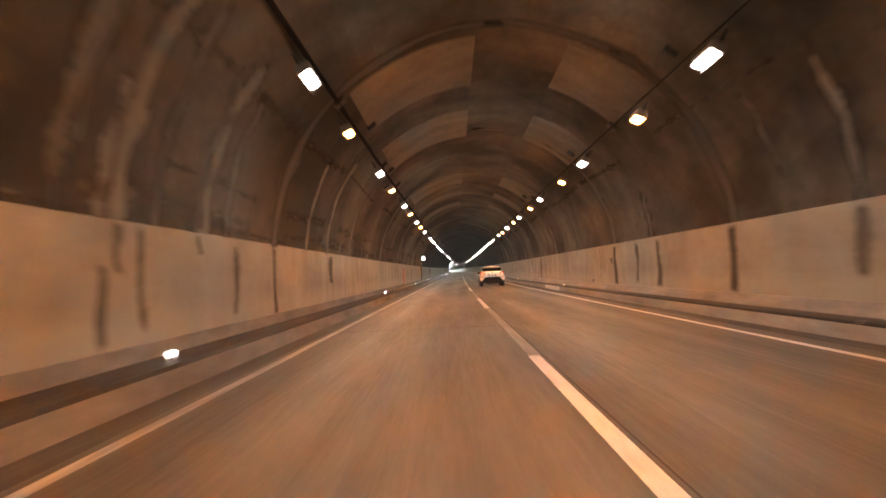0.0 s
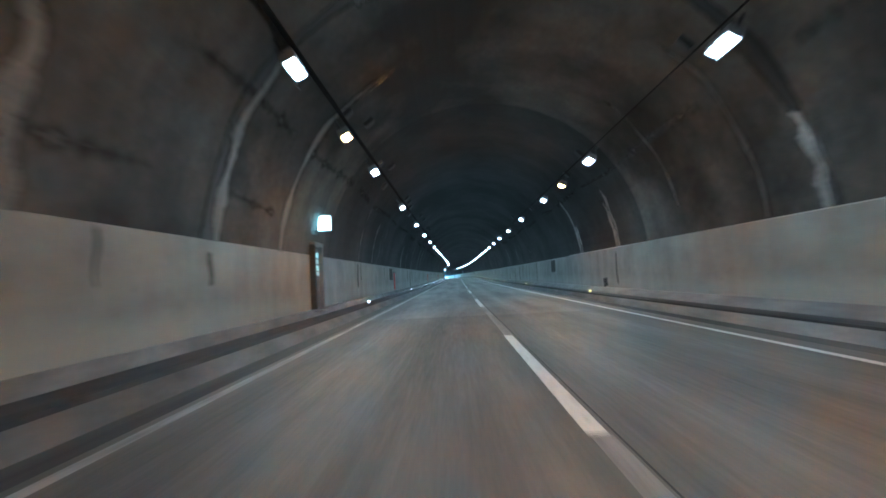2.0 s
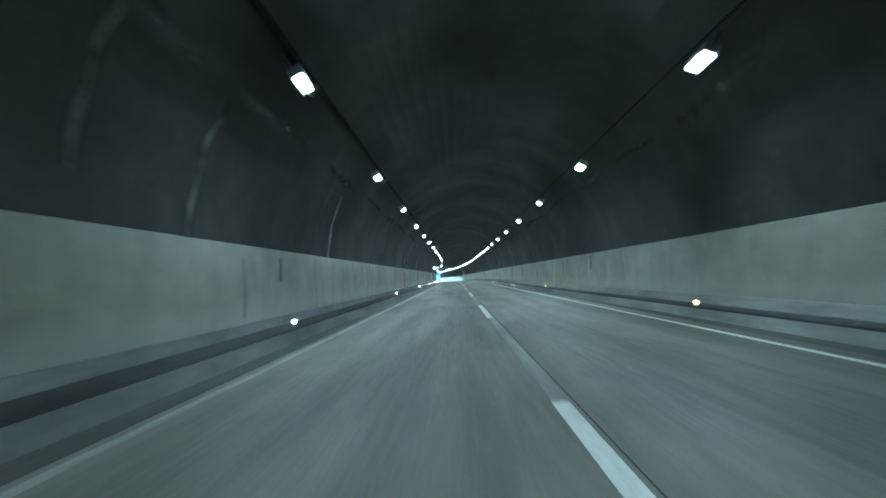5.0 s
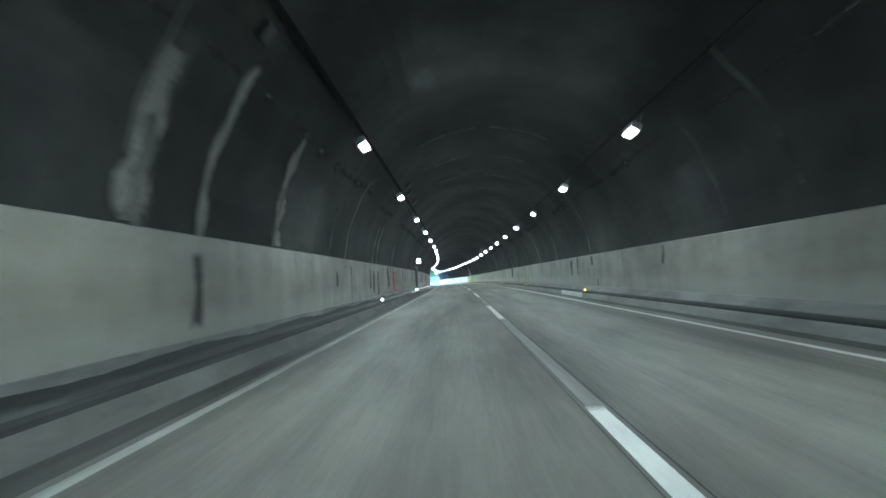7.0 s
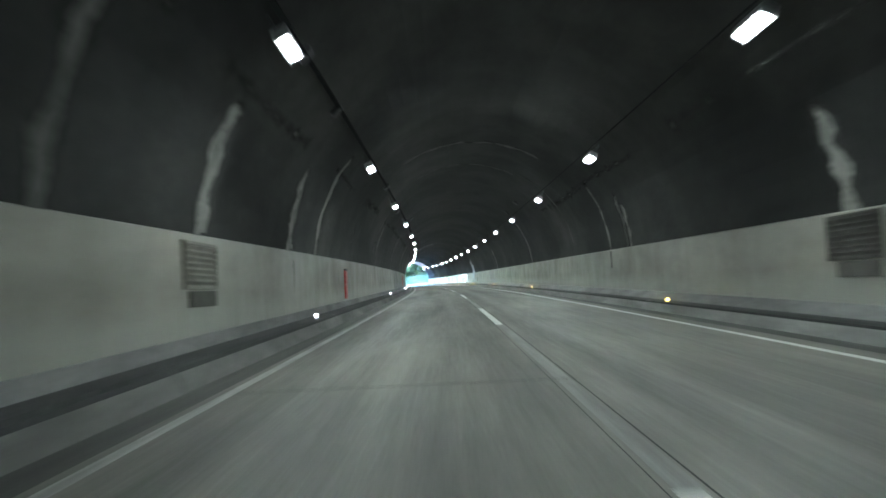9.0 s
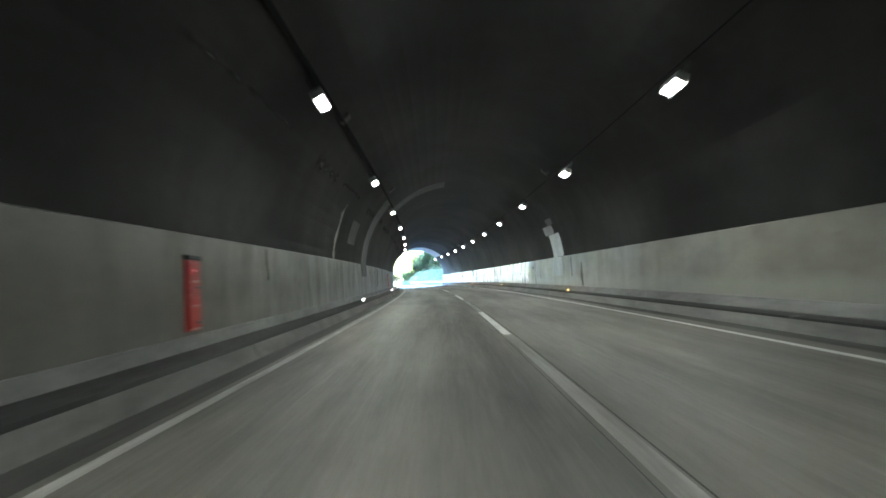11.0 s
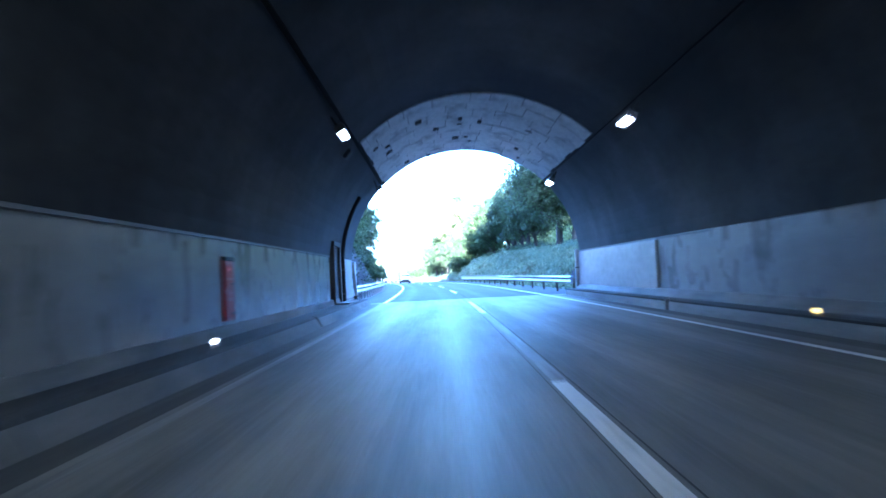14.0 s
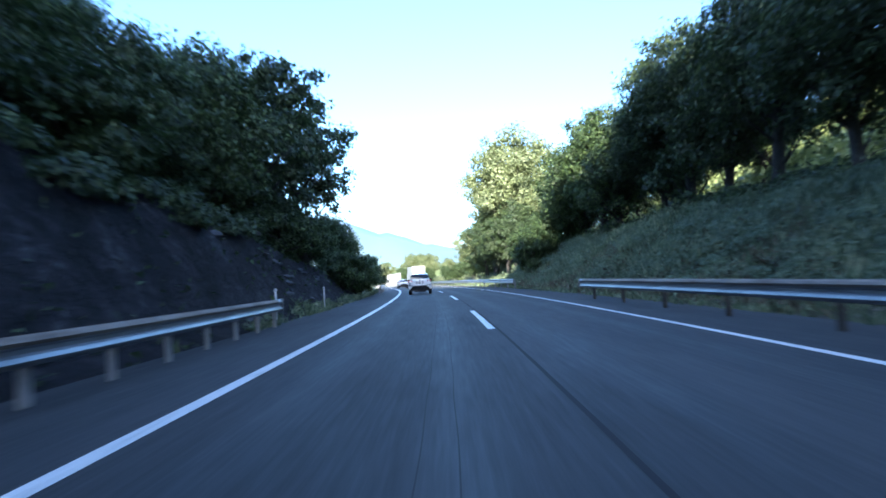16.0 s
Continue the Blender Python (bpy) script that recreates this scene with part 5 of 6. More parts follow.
def scatter(name, n, s_rng, u_rng, blade, material, label, seed, leafy_share=0.5, keep=None, leaf=0.22):
    """Grass blades and low leaves over the ground between the bounds, as one mesh."""
    rg = np.random.default_rng(seed)
    s = rg.uniform(*s_rng, n)
    u = rg.uniform(*u_rng, n)
    cl = np.sin(s * 0.9 + u * 1.3) + np.sin(s * 0.37 - u * 0.8) + rg.normal(size=n) * 0.7
    ok = cl > -0.9
    if keep is not None:
        ok &= keep(s, u, rg)
    s, u, cl = s[ok], u[ok], cl[ok]
    z = ground_height(s, u)
    base = PA(s, u, z - 0.03)
    n = len(s)
    k = int(n * leafy_share)
    hgt = blade * rg.uniform(0.5, 1.3, n) * (1 + 0.25 * cl)
    # blades
    az = rg.uniform(0, 2 * np.pi, n)
    side = np.stack([np.cos(az), np.sin(az), np.zeros(n)], -1)
    tilt = np.stack([rg.normal(size=n) * 0.35, rg.normal(size=n) * 0.35, np.ones(n)], -1)
    w = (0.025 + 0.02 * rg.random(n))[:, None]
    mid = base + tilt * (hgt * 0.55)[:, None]
    tip = base + tilt * hgt[:, None] + side[:, [1, 0, 2]] * (hgt * 0.35)[:, None]
    v1 = np.stack([base - side * w, base + side * w, mid + side * w * 0.8, tip, mid - side * w * 0.8], 1)[k:].reshape(-1, 3)
    f1 = [tuple(range(5 * i, 5 * i + 5)) for i in range(n - k)]
    c = base[:k] + tilt[:k] * (hgt[:k] * rg.uniform(0.2, 1.0, k))[:, None]
    v2, f2 = leaf_quads(c, rg.normal(size=(k, 3)) * 0.6 + np.array([0, 0, 1]), leaf, rg)
    v = np.concatenate([v1, v2])
    f = f1 + [tuple(int(a) + len(v1) for a in q) for q in f2]
    ob = new(name, mesh_of(name, v, f, material))
    return tagged(ob, label, "undergrowth", kind="stuff")


scatter("grass_slope", 70000, (454, 585), (6.6, 15.5), 0.42, M["grass"], "dense grey-green grass and creepers on the bank", 4, 0.35,
        lambda s, u, rg: (s > 467.5 + rg.normal(size=len(s)) * 0.8) & (u > 6.9 + rg.random(len(s)) * 0.8), 0.14)
M["dry_grass"] = leafy("dry_grass", (0.07, 0.06, 0.036), (0.14, 0.12, 0.075), (0.22, 0.19, 0.125), 0.25)
scatter("dry_grass", 22000, (480, 552), (6.5, 10.4), 0.38, M["dry_grass"], "dry brownish grass low on the bank", 14, 0.15,
        lambda s, u, rg: u < 8.2 + 1.6 * np.sin(s * 0.35) + rg.normal(size=len(s)) * 0.5)
scatter("grass_verge", 9000, (452, 600), (6.0, 7.4), 0.28, M["grass"], "short dry verge grass beside the guard rail", 5, 0.2)
scatter("grass_verge", 5000, (504, 600), (-7.0, -6.1), 0.25, M["grass"], "short verge grass at the foot of the bank", 6, 0.2)
scatter("undergrowth", 22000, (452, 560), (-15.0, -9.3), 0.6, M["leaf_dark"], "dark undergrowth over the rock edge", 7, 0.85)
scatter("weeds_on_rock", 1500, (452, 535), (-9.6, -6.2), 0.22, M["leaf_dark"], "scattered weeds on the netted rock face", 8, 0.8)
scatter("hillside_scrub", 60000, (458, 590), (18.0, 46.0), 1.6, M["leaf_scrub"], "yellow-green scrub behind the trees, sunlight painted in", 9, 0.97, None, 0.5)
scatter("far_scrub", 16000, (570, 760), (-40.0, -6.6), 1.2, M["leaf_pale"], "pale scrub along the far bend, sunlight painted in", 10, 0.95)
scatter("far_scrub", 14000, (585, 760), (6.8, 40.0), 1.2, M["leaf_pale"], "pale scrub along the far bend, sunlight painted in", 12, 0.95)



def mounds(name, count, s_rng, u_rng, r_rng, per, leaf, material, label, seed):
    """Low rounded mounds of creeper and bush on the slope, as one mesh of leaves."""
    rg = np.random.default_rng(seed)
    C, N = [], []
    for _ in range(count):
        s, u, r = rg.uniform(*s_rng), rg.uniform(*u_rng), rg.uniform(*r_rng)
        d = rg.normal(size=(per, 3))
        d[:, 2] = np.abs(d[:, 2])
        d /= np.linalg.norm(d, axis=1, keepdims=True)
        k = r * rg.uniform(0.75, 1.05, (per, 1)) * (1 + 0.25 * np.sin(d[:, :1] * 5 + d[:, 1:2] * 4 + seed))
        z = float(ground_height(np.array([s]), np.array([u]))[0])
        C.append(np.array(P(s, u, z - 0.1)) + d * k * np.array([1.0, 1.3, 0.75]))
        N.append(d + rg.normal(size=(per, 3)) * 0.5 + np.array([0, 0, 0.3]))
    v, f = leaf_quads(np.concatenate(C), np.concatenate(N), leaf, rg)
    return tagged(new(name, mesh_of(name, v, f, material)), label, "undergrowth", kind="stuff")


M["creeper"] = leafy("creeper", (0.085, 0.13, 0.078), (0.155, 0.22, 0.125), (0.24, 0.30, 0.18), 0.3)
mounds("creeper_mounds", 520, (469, 560), (7.4, 15.2), (0.3, 1.0), 420, 0.095, M["creeper"], "rounded mounds of grey-green creeper on the bank", 21)
mounds("creeper_mounds", 50, (470, 552), (12.5, 15.0), (0.4, 0.8), 380, 0.13, M["leaf_mid"], "low bushes along the top of the bank", 22)
mounds("undergrowth", 75, (506, 550), (13.6, 17.2), (0.8, 1.7), 520, 0.2, M["leaf_dark"], "dark undergrowth below the trees on the crest", 24)
mounds("hanging_shrubs", 95, (459, 512), (-9.7, -8.45), (0.45, 0.85), 380, 0.17, M["leaf_dark"], "dark shrubs hanging over the top of the rock face", 23)
# pale stones set in the dark rock face
M["stone"] = streaked("stone", (0.035, 0.037, 0.043), (0.10, 0.106, 0.12), (1, 1, 1), 6.0, 0.85, 0.6)
rng = random.Random(31)
for k in range(46):
    s, right = rng.uniform(452, 530), rng.random() < 0.12
    u = (rng.uniform(-8.5, -7.7) if k % 3 else rng.uniform(-8.6, -6.6)) if not right else rng.uniform(7.5, 11)
    s = rng.uniform(452, 459) if right else s
    z = float(ground_height(np.array([s]), np.array([u]))[0])
    bm = bmesh.new()
    bmesh.ops.create_icosphere(bm, subdivisions=1, radius=1.0)
    a, b, c = rng.uniform(0.12, 0.32), rng.uniform(0.2, 0.75), rng.uniform(0.06, 0.16)
    for v in bm.verts:
        q = 1 + rng.uniform(-0.25, 0.25)
        v.co = Vector((v.co.x * a * q, v.co.y * b * q, v.co.z * c * q))
    st = part("rock", bm, M["stone"], None, at=F(s, u, z + c * 0.2, rng.uniform(-25, 25)))
    tagged(st, "pale angular stone bedded in the slope", "rock", "stones in the slope")

# ---- guard rails ----
M["galvanised"] = streaked("galvanised", (0.17, 0.175, 0.18), (0.36, 0.365, 0.37), (0.6, 4.0, 1), 14.0, 0.4, 0.1)
M["galvanised"].node_tree.nodes["Principled BSDF"].inputs["Metallic"].default_value = 0.55
M["rusty_top"] = streaked("rusty_top", (0.13, 0.085, 0.055), (0.30, 0.25, 0.2), (0.6, 4.0, 1), 14.0, 0.7, 0.2)


def guard_rail(s0, s1, u, side, gap, top, label, post_material, flare=None, rusty=()):
    """A W-beam rail on posts; side is the way the beam faces."""
    ob = thing("guard_rail", Matrix(), label, "guard rail", "roadside guard rails")
    z0 = top - 0.35
    prof = [(0.0, 0.0), (0.05, 0.03), (0.08, 0.07), (0.05, 0.12), (0.015, 0.15), (0.015, 0.2), (0.05, 0.23), (0.08, 0.28), (0.05, 0.32), (0.0, 0.35)]
    front = [(u + side * a, z0 + b) for a, b in prof]
    rear = [(u + side * (a - 0.012), z0 + b) for a, b in reversed(prof)]
    s = s0
    while s < s1 - 0.5:
        e = min(s + 4.0, s1)
        sweep("beam", front + rear, s - 0.03, e + 0.03, 1.0, M["galvanised"], closed=True, cap=True, parent=ob, smooth=False, shift=flare)
        s = e
    for c0, c1 in rusty:
        sweep("rust_band", [(u + side * x, z0 + y) for x, y in ((0.0, 0.353), (0.053, 0.323), (0.084, 0.28), (0.053, 0.235), (0.05, 0.235), (0.08, 0.28), (0.05, 0.32), (0.0, 0.35))],
              c0, c1, 1.0, M["rusty_top"], closed=True, cap=True, parent=ob, shift=flare)
    off = (lambda q: float(flare(np.array([q]))[0])) if flare else (lambda q: 0.0)
    bm = bmesh.new()
    bm_box(bm, (0.10, 0.13, top + 0.1), Matrix.Translation((0, 0, (top + 0.1) / 2 - 0.22)), 0.025)
    me = None
    s = s0 + 0.4
    while s < s1:
        if me is None:
            p = part("post", bm, post_material, ob)
            me = p.data
        else:
            p = new("post", me)
            p.parent = ob
        p.matrix_basis = F(s, u + off(s) - side * 0.14, -0.02)
        bb = bmesh.new()
        bm_box(bb, (0.12, 0.1, 0.18), Matrix.Translation((side * 0.055, 0, top - 0.17)), 0.01)
        q = part("block", bb, M["galvanised"], ob)
        q.matrix_basis = F(s, u + off(s) - side * 0.11, 0)
        s += gap
    for e in (s0, s1):
        bm = bmesh.new()
        bm_box(bm, (0.13, 0.07, 0.37), Matrix.Translation((0, 0, z0 + 0.175)), 0.02)
        q = part("end_piece", bm, M["galvanised"], ob)
        q.matrix_basis = F(e, u + off(e) + side * 0.03, 0)
    return ob


M["pale_post"] = streaked("pale_post", (0.22, 0.22, 0.21), (0.40, 0.40, 0.39), (1, 1, 1), 12.0, 0.8, 0.2)
M["dark_post"] = streaked("dark_post", (0.03, 0.027, 0.024), (0.10, 0.085, 0.07), (1, 1, 1), 12.0, 0.8, 0.2)
guard_rail(451.6, 505.5, -5.0, 1, 2.05, 0.80, "galvanised steel guard rail with rusty stretches on pale posts", M["pale_post"],
           lambda q: np.interp(q, [455, 477, 495, 506], [0.0, -0.2, -0.6, -0.85]), ((461.2, 466.0), (472.5, 488), (488.2, 505)))
guard_rail(451.5, 513.5, 4.98, -1, 4.0, 0.80, "galvanised steel guard rail in front of the grassy bank", M["dark_post"], None, ((460, 472), (479.5, 489.5), (490, 513)))
guard_rail(548.0, 640.0, -5.4, 1, 4.0, 0.80, "distant galvanised guard rail at the bend", M["galvanised"])
guard_rail(538.0, 660.0, 5.6, -1, 4.0, 0.80, "distant galvanised guard rail round the bend", M["galvanised"])


def marker_post(s, u, h):
    ob = thing("marker_post", F(s, u, -0.03), "slim white marker post beside the guard rail", "marker post", "roadside marker posts")
    bm = bmesh.new()
    bm_cyl(bm, 0.03, 0.03, h, Matrix.Translation((0, 0, h / 2)), 10)
    part("post", bm, M["white_enamel"], ob, smooth=True)
    bm = bmesh.new()
    bm_cyl(bm, 0.05, 0.05, 0.03, Matrix.Translation((0, -0.03, h - 0.06)) @ Matrix.Rotation(radians(90), 4, "X"), 12)
    part("reflector", bm, M["white_enamel"], ob)


marker_post(506.3, -6.15, 1.15)
marker_post(473.0, -5.45, 1.15)
marker_post(518.5, -6.6, 1.1)

# long cracks in the asphalt of the left lane
M["crack"] = mat("crack", (0.021, 0.021, 0.022), 0.9)
for u0, ph in ((-1.21, 0.0), (-0.93, 2.0)):
    ck = sweep("pavement_crack", [(u0 - 0.005, 0.004), (u0 + 0.005, 0.004)], 452, 548, 0.5, M["crack"], shift=lambda q: 0.012 * np.sin(q * 0.35 + ph) + 0.006 * np.sin(q * 1.9 + ph * 3))
    tagged(ck, "thin dark crack along the asphalt lane", "crack", kind="structure")

# black pipe that follows the wall and the vault beside the mouth
pp = thing("down_pipe", Matrix(), "black down pipe bent along the vault beside the mouth", "pipe")
path = [P(446.45, -4.82, z) for z in (0.28, 0.9, 1.5, 2.0)] + [P(446.45, CU + (CR - 0.12) * math.cos(radians(a)), CZ + (CR - 0.12) * math.sin(radians(a))) for a in range(172, 143, -5)]
tv, tf = tube(path, [0.085] * len(path), 12)
pipe = new("pipe", mesh_of("pipe", tv, tf, M["black_plastic"], None, True))
pipe.parent = pp
for z in (0.6, 1.5):
    bm = bmesh.new()
    bm_cyl(bm, 0.1, 0.1, 0.05, Matrix(), 14)
    part("clamp", bm, M["grey_steel"], pp, at=F(446.45, -4.82, z))

# ---- equipment outside the mouth ----
cabinet = thing("switch_cabinet", F(451.6, -5.45, -0.03), "pale grey steel switch cabinet on a plinth", "cabinet")
bm = bmesh.new()
bm_box(bm, (0.5, 0.8, 1.1), Matrix.Translation((0, 0, 1.5)), 0.015)
part("body", bm, M["white_enamel"], cabinet)
bm = bmesh.new()
bm_box(bm, (0.62, 0.96, 0.06), Matrix.Translation((0, 0, 2.08)), 0.015)
part("roof", bm, M["grey_steel"], cabinet)
bm = bmesh.new()
bm_box(bm, (0.46, 0.74, 0.95), Matrix.Translation((0, 0, 0.47)), 0.02)
part("plinth", bm, M["kerb"], cabinet)
bm = bmesh.new()
bm_box(bm, (0.42, 0.02, 0.98), Matrix.Translation((0, -0.41, 1.5)), 0.008)
dd = part("door", bm, M["white_enamel"], cabinet)
bm = bmesh.new()
bm_box(bm, (0.03, 0.03, 0.12), Matrix.Translation((0.14, -0.43, 1.5)), 0.006)
part("handle", bm, M["dark_steel"], dd)

M["sign_paint_green"] = mat("sign_paint_green", (0.02, 0.22, 0.12), 0.4)
M["sign_paint_blue"] = mat("sign_paint_blue", (0.05, 0.16, 0.30), 0.4)
sos = thing("emergency_phone", F(456.4, -5.7, -0.03), "white roadside emergency telephone box with green panel", "phone box")
bm = bmesh.new()
bm_box(bm, (0.5, 0.42, 1.16), Matrix.Translation((0, 0, 1.5)), 0.04)
part("body", bm, M["white_enamel"], sos)
bm = bmesh.new()
bm_box(bm, (0.34, 0.02, 0.34), Matrix.Translation((0, -0.215, 1.62)), 0.01)
pc = part("pictogram_plate", bm, M["sign_paint_blue"], sos)
bm = bmesh.new()
bm_box(bm, (0.20, 0.01, 0.05), Matrix.Translation((0, -0.23, 1.68)) @ Matrix.Rotation(radians(0), 4, "Y"), 0.004)
bm_box(bm, (0.06, 0.01, 0.10), Matrix.Translation((-0.08, -0.23, 1.64)), 0.004)
bm_box(bm, (0.06, 0.01, 0.10), Matrix.Translation((0.08, -0.23, 1.64)), 0.004)
bm_box(bm, (0.14, 0.01, 0.10), Matrix.Translation((0, -0.23, 1.55)), 0.004)
part("pictogram", bm, M["white_enamel"], pc)
bm = bmesh.new()
bm_box(bm, (0.34, 0.02, 0.14), Matrix.Translation((0, -0.215, 1.28)), 0.006)
part("label_plate", bm, M["sign_paint_green"], sos)
bm = bmesh.new()
bm_cyl(bm, 0.08, 0.08, 1.0, Matrix.Translation((0, 0, 0.46)), 12)
part("post", bm, M["galvanised"], sos, smooth=True)

# small sign plates low on the right bank
for s, u in ((457.0, 9.0), (459.5, 8.6)):
    z = float(ground_height(np.array([s]), np.array([u]))[0])
    bm = bmesh.new()
    bm_box(bm, (1.3, 0.5, 0.16), Matrix(), 0.05)
    bl = part("concrete_block", bm, M["footing"], None, at=F(s, u, z + 0.04, 90))
    tagged(bl, "pale concrete block lying on the dark bank", "block")

# fence on the crest of the right bank
fence = thing("fence", Matrix(), "grey wire fence on the crest of the bank", "fence")
for k in range(18):
    s = 470 + k * 2.2
    z = float(ground_height(np.array([s]), np.array([20.0]))[0])
    bm = bmesh.new()
    bm_cyl(bm, 0.045, 0.045, 1.1, Matrix.Translation((0, 0, 0.45)), 8)
    q = part("post", bm, M["galvanised"], fence)
    q.matrix_basis = F(s, 20.0, z)
for h in (0.45, 0.9):
    zz = float(ground_height(np.array([497.0]), np.array([20.0]))[0])
    sweep("rail", [(19.98, zz + h), (20.02, zz + h), (20.02, zz + h + 0.06), (19.98, zz + h + 0.06)], 470, 507.4, 2.2, M["galvanised"], closed=True, parent=fence)

# pale pole in the sun behind the trees
up = thing("utility_pole", F(510.3, 18.0, float(ground_height(np.array([510.3]), np.array([18.0]))[0]) - 0.1), "slender pale concrete pole standing in sunlit scrub", "pole")
bm = bmesh.new()
bm_cyl(bm, 0.125, 0.105, 3.4, Matrix.Translation((0, 0, 1.7)), 14)
part("shaft", bm, M["footing"], up)
bm = bmesh.new()
bm_cyl(bm, 0.115, 0.08, 0.06, Matrix.Translation((0, 0, 3.42)), 14)
part("cap", bm, M["footing"], up)

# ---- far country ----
# distance haze painted in as a bluish base and weak emission
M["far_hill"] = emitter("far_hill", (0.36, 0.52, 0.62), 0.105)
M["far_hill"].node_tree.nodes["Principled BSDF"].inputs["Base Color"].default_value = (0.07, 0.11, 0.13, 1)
M["far_wood"] = streaked("far_wood", (0.06, 0.09, 0.03), (0.16, 0.19, 0.07), (0.05, 0.05, 1), 0.4, 0.9, 0.5)


def ridge(name, dist, s_ref, a0, a1, heights, material, label, base=-12):
    """A far hill as a rounded ridge across the end of the valley."""
    o = P(s_ref, 0, 0)
    h = float(np.interp(s_ref, SG, HD))
    n = 60
    v, f, uv = [], [], []
    for i in range(n + 1):
        t = i / n
        a = h + radians(a0 + (a1 - a0) * t)
        top = np.interp(t, np.linspace(0, 1, len(heights)), heights) * (1 + 0.03 * math.sin(t * 70) + 0.02 * math.sin(t * 151))
        for d, z in ((0, base), (dist * 0.06, top * 0.45), (dist * 0.14, top * 0.85), (dist * 0.2, top), (dist * 0.35, base)):
            v.append((o.x - math.sin(a) * (dist + d), o.y + math.cos(a) * (dist + d), o.z + z))
            uv.append((t * dist * 0.5, d))
        if i:
            b = i * 5
            for k in range(4):
                f.append((b - 5 + k, b + k, b + k + 1, b - 4 + k))
    ob = new(name, mesh_of(name, v, f, material, uv, True))
    return tagged(ob, label, "hills", kind="structure")


ridge("backdrop_mountain", 1900, 486, 35, -12, [230, 330, 320, 285, 245, 178, 110, 60, 30], M["far_hill"], "mountain ridge beyond the valley, blue haze painted as glow")
ridge("backdrop_wood", 560, 486, 30, -30, [30, 24, 18, 16, 20, 16, 22, 30, 34], M["far_wood"], "sunlit wooded rise beyond the bend")

# pale retaining wall on the outside of the far bend, in full sun
M["sunlit_concrete"] = streaked("sunlit_concrete", (0.42, 0.41, 0.38), (0.62, 0.61, 0.57), (0.3, 0.8, 1), 3.0, 0.8, 0.2)
for k in range(7):
    rw = sweep("retaining_wall", [(7.3, -0.2), (7.3, 4.3), (7.6, 4.4), (7.7, -0.2)], 703 + k * 6.0, 708.95 + k * 6.0, 2.0, M["sunlit_concrete"], closed=True, cap=True)
    tagged(rw, "pale concrete retaining wall panel at the far bend", "retaining wall", "retaining wall panels", "structure")

# ---- vehicles, standing ----
M["car_white"] = mat("car_white", (0.82, 0.82, 0.81), 0.22)
M["car_white"].node_tree.nodes["Principled BSDF"].inputs["Coat Weight"].default_value = 0.6
M["car_glass"] = mat("car_glass", (0.008, 0.009, 0.010), 0.08)
M["tyre"] = mat("tyre", (0.018, 0.018, 0.018), 0.85)
M["alloy"] = mat("alloy", (0.35, 0.35, 0.36), 0.35, 0.8)
M["cladding"] = mat("cladding", (0.014, 0.015, 0.017), 0.6)
M["tail_red"] = emitter("tail_red", (1.0, 0.045, 0.02), 0.022)
M["tail_dim"] = mat("tail_dim", (0.45, 0.012, 0.01), 0.2)
# bumper reflectors are passive; a weak emission paints their shine
M["reflector_red"] = emitter("reflector_red", (1.0, 0.06, 0.02), 0.005)
M["plate_lamp"] = emitter("plate_lamp", (1.0, 0.97, 0.9), 0.2)
M["plate"] = mat("plate", (0.7, 0.71, 0.7), 0.5)
M["plate_ink"] = mat("plate_ink", (0.04, 0.06, 0.05), 0.6)
# grey that puts the white plate recess's shading into its colour
M["silver"] = mat("silver", (0.34, 0.35, 0.36), 0.35, 0.3)
M["chrome"] = mat("chrome", (0.6, 0.6, 0.6), 0.15, 1.0)


def loft(rings, slots=None):
    """A closed skin over rings of equal length."""
    bm = bmesh.new()
    rows_ = [[bm.verts.new(p) for p in r] for r in rings]
    k = len(rings[0])
    for a, b in zip(rows_, rows_[1:]):
        for i in range(k):
            bm.faces.new((a[i], a[(i + 1) % k], b[(i + 1) % k], b[i]))
    bm.faces.new(list(reversed(rows_[0])))
    bm.faces.new(rows_[-1])
    bmesh.ops.recalc_face_normals(bm, faces=bm.faces[:])
    return bm


def soft(ob, levels=2):
    md = ob.modifiers.new("round", "SUBSURF")
    md.levels = md.render_levels = levels
    return ob


def wheel(parent, x, y, r, w):
    bm = bmesh.new()
    prof = [(r * 0.62, -w / 2), (r * 0.93, -w / 2), (r, -w * 0.36), (r, w * 0.36), (r * 0.93, w / 2), (r * 0.62, w / 2)]
    n = 28
    rows_ = []
    for i in range(n):
        a = 2 * math.pi * i / n
        rows_.append([bm.verts.new((q, p * math.cos(a), p * math.sin(a))) for p, q in prof])
    for i in range(n):
        a, b = rows_[i], rows_[(i + 1) % n]
        for k in range(len(prof)):
            k2 = (k + 1) % len(prof)
            bm.faces.new((a[k], a[k2], b[k2], b[k]))
    wh = part("wheel", bm, M["tyre"], parent, at=Matrix.Translation((x, y, r)), smooth=True)
    sd = -1 if x < 0 else 1
    bm = bmesh.new()
    rot = Matrix.Rotation(radians(90), 4, "Y")
    bm_cyl(bm, r * 0.60, r * 0.60, 0.05, Matrix.Translation((sd * w * 0.15, 0, 0)) @ rot, 24)
    bm_cyl(bm, r * 0.14, r * 0.12, 0.06, Matrix.Translation((sd * w * 0.34, 0, 0)) @ rot, 12)
    for k in range(10):
        a = 2 * math.pi * k / 10
        bm_box(bm, (0.03, r * 0.09, r * 0.5), Matrix.Rotation(a, 4, "X") @ Matrix.Translation((sd * w * 0.36, 0, r * 0.36)))
    part("rim", bm, M["alloy"], wh)
    return wh


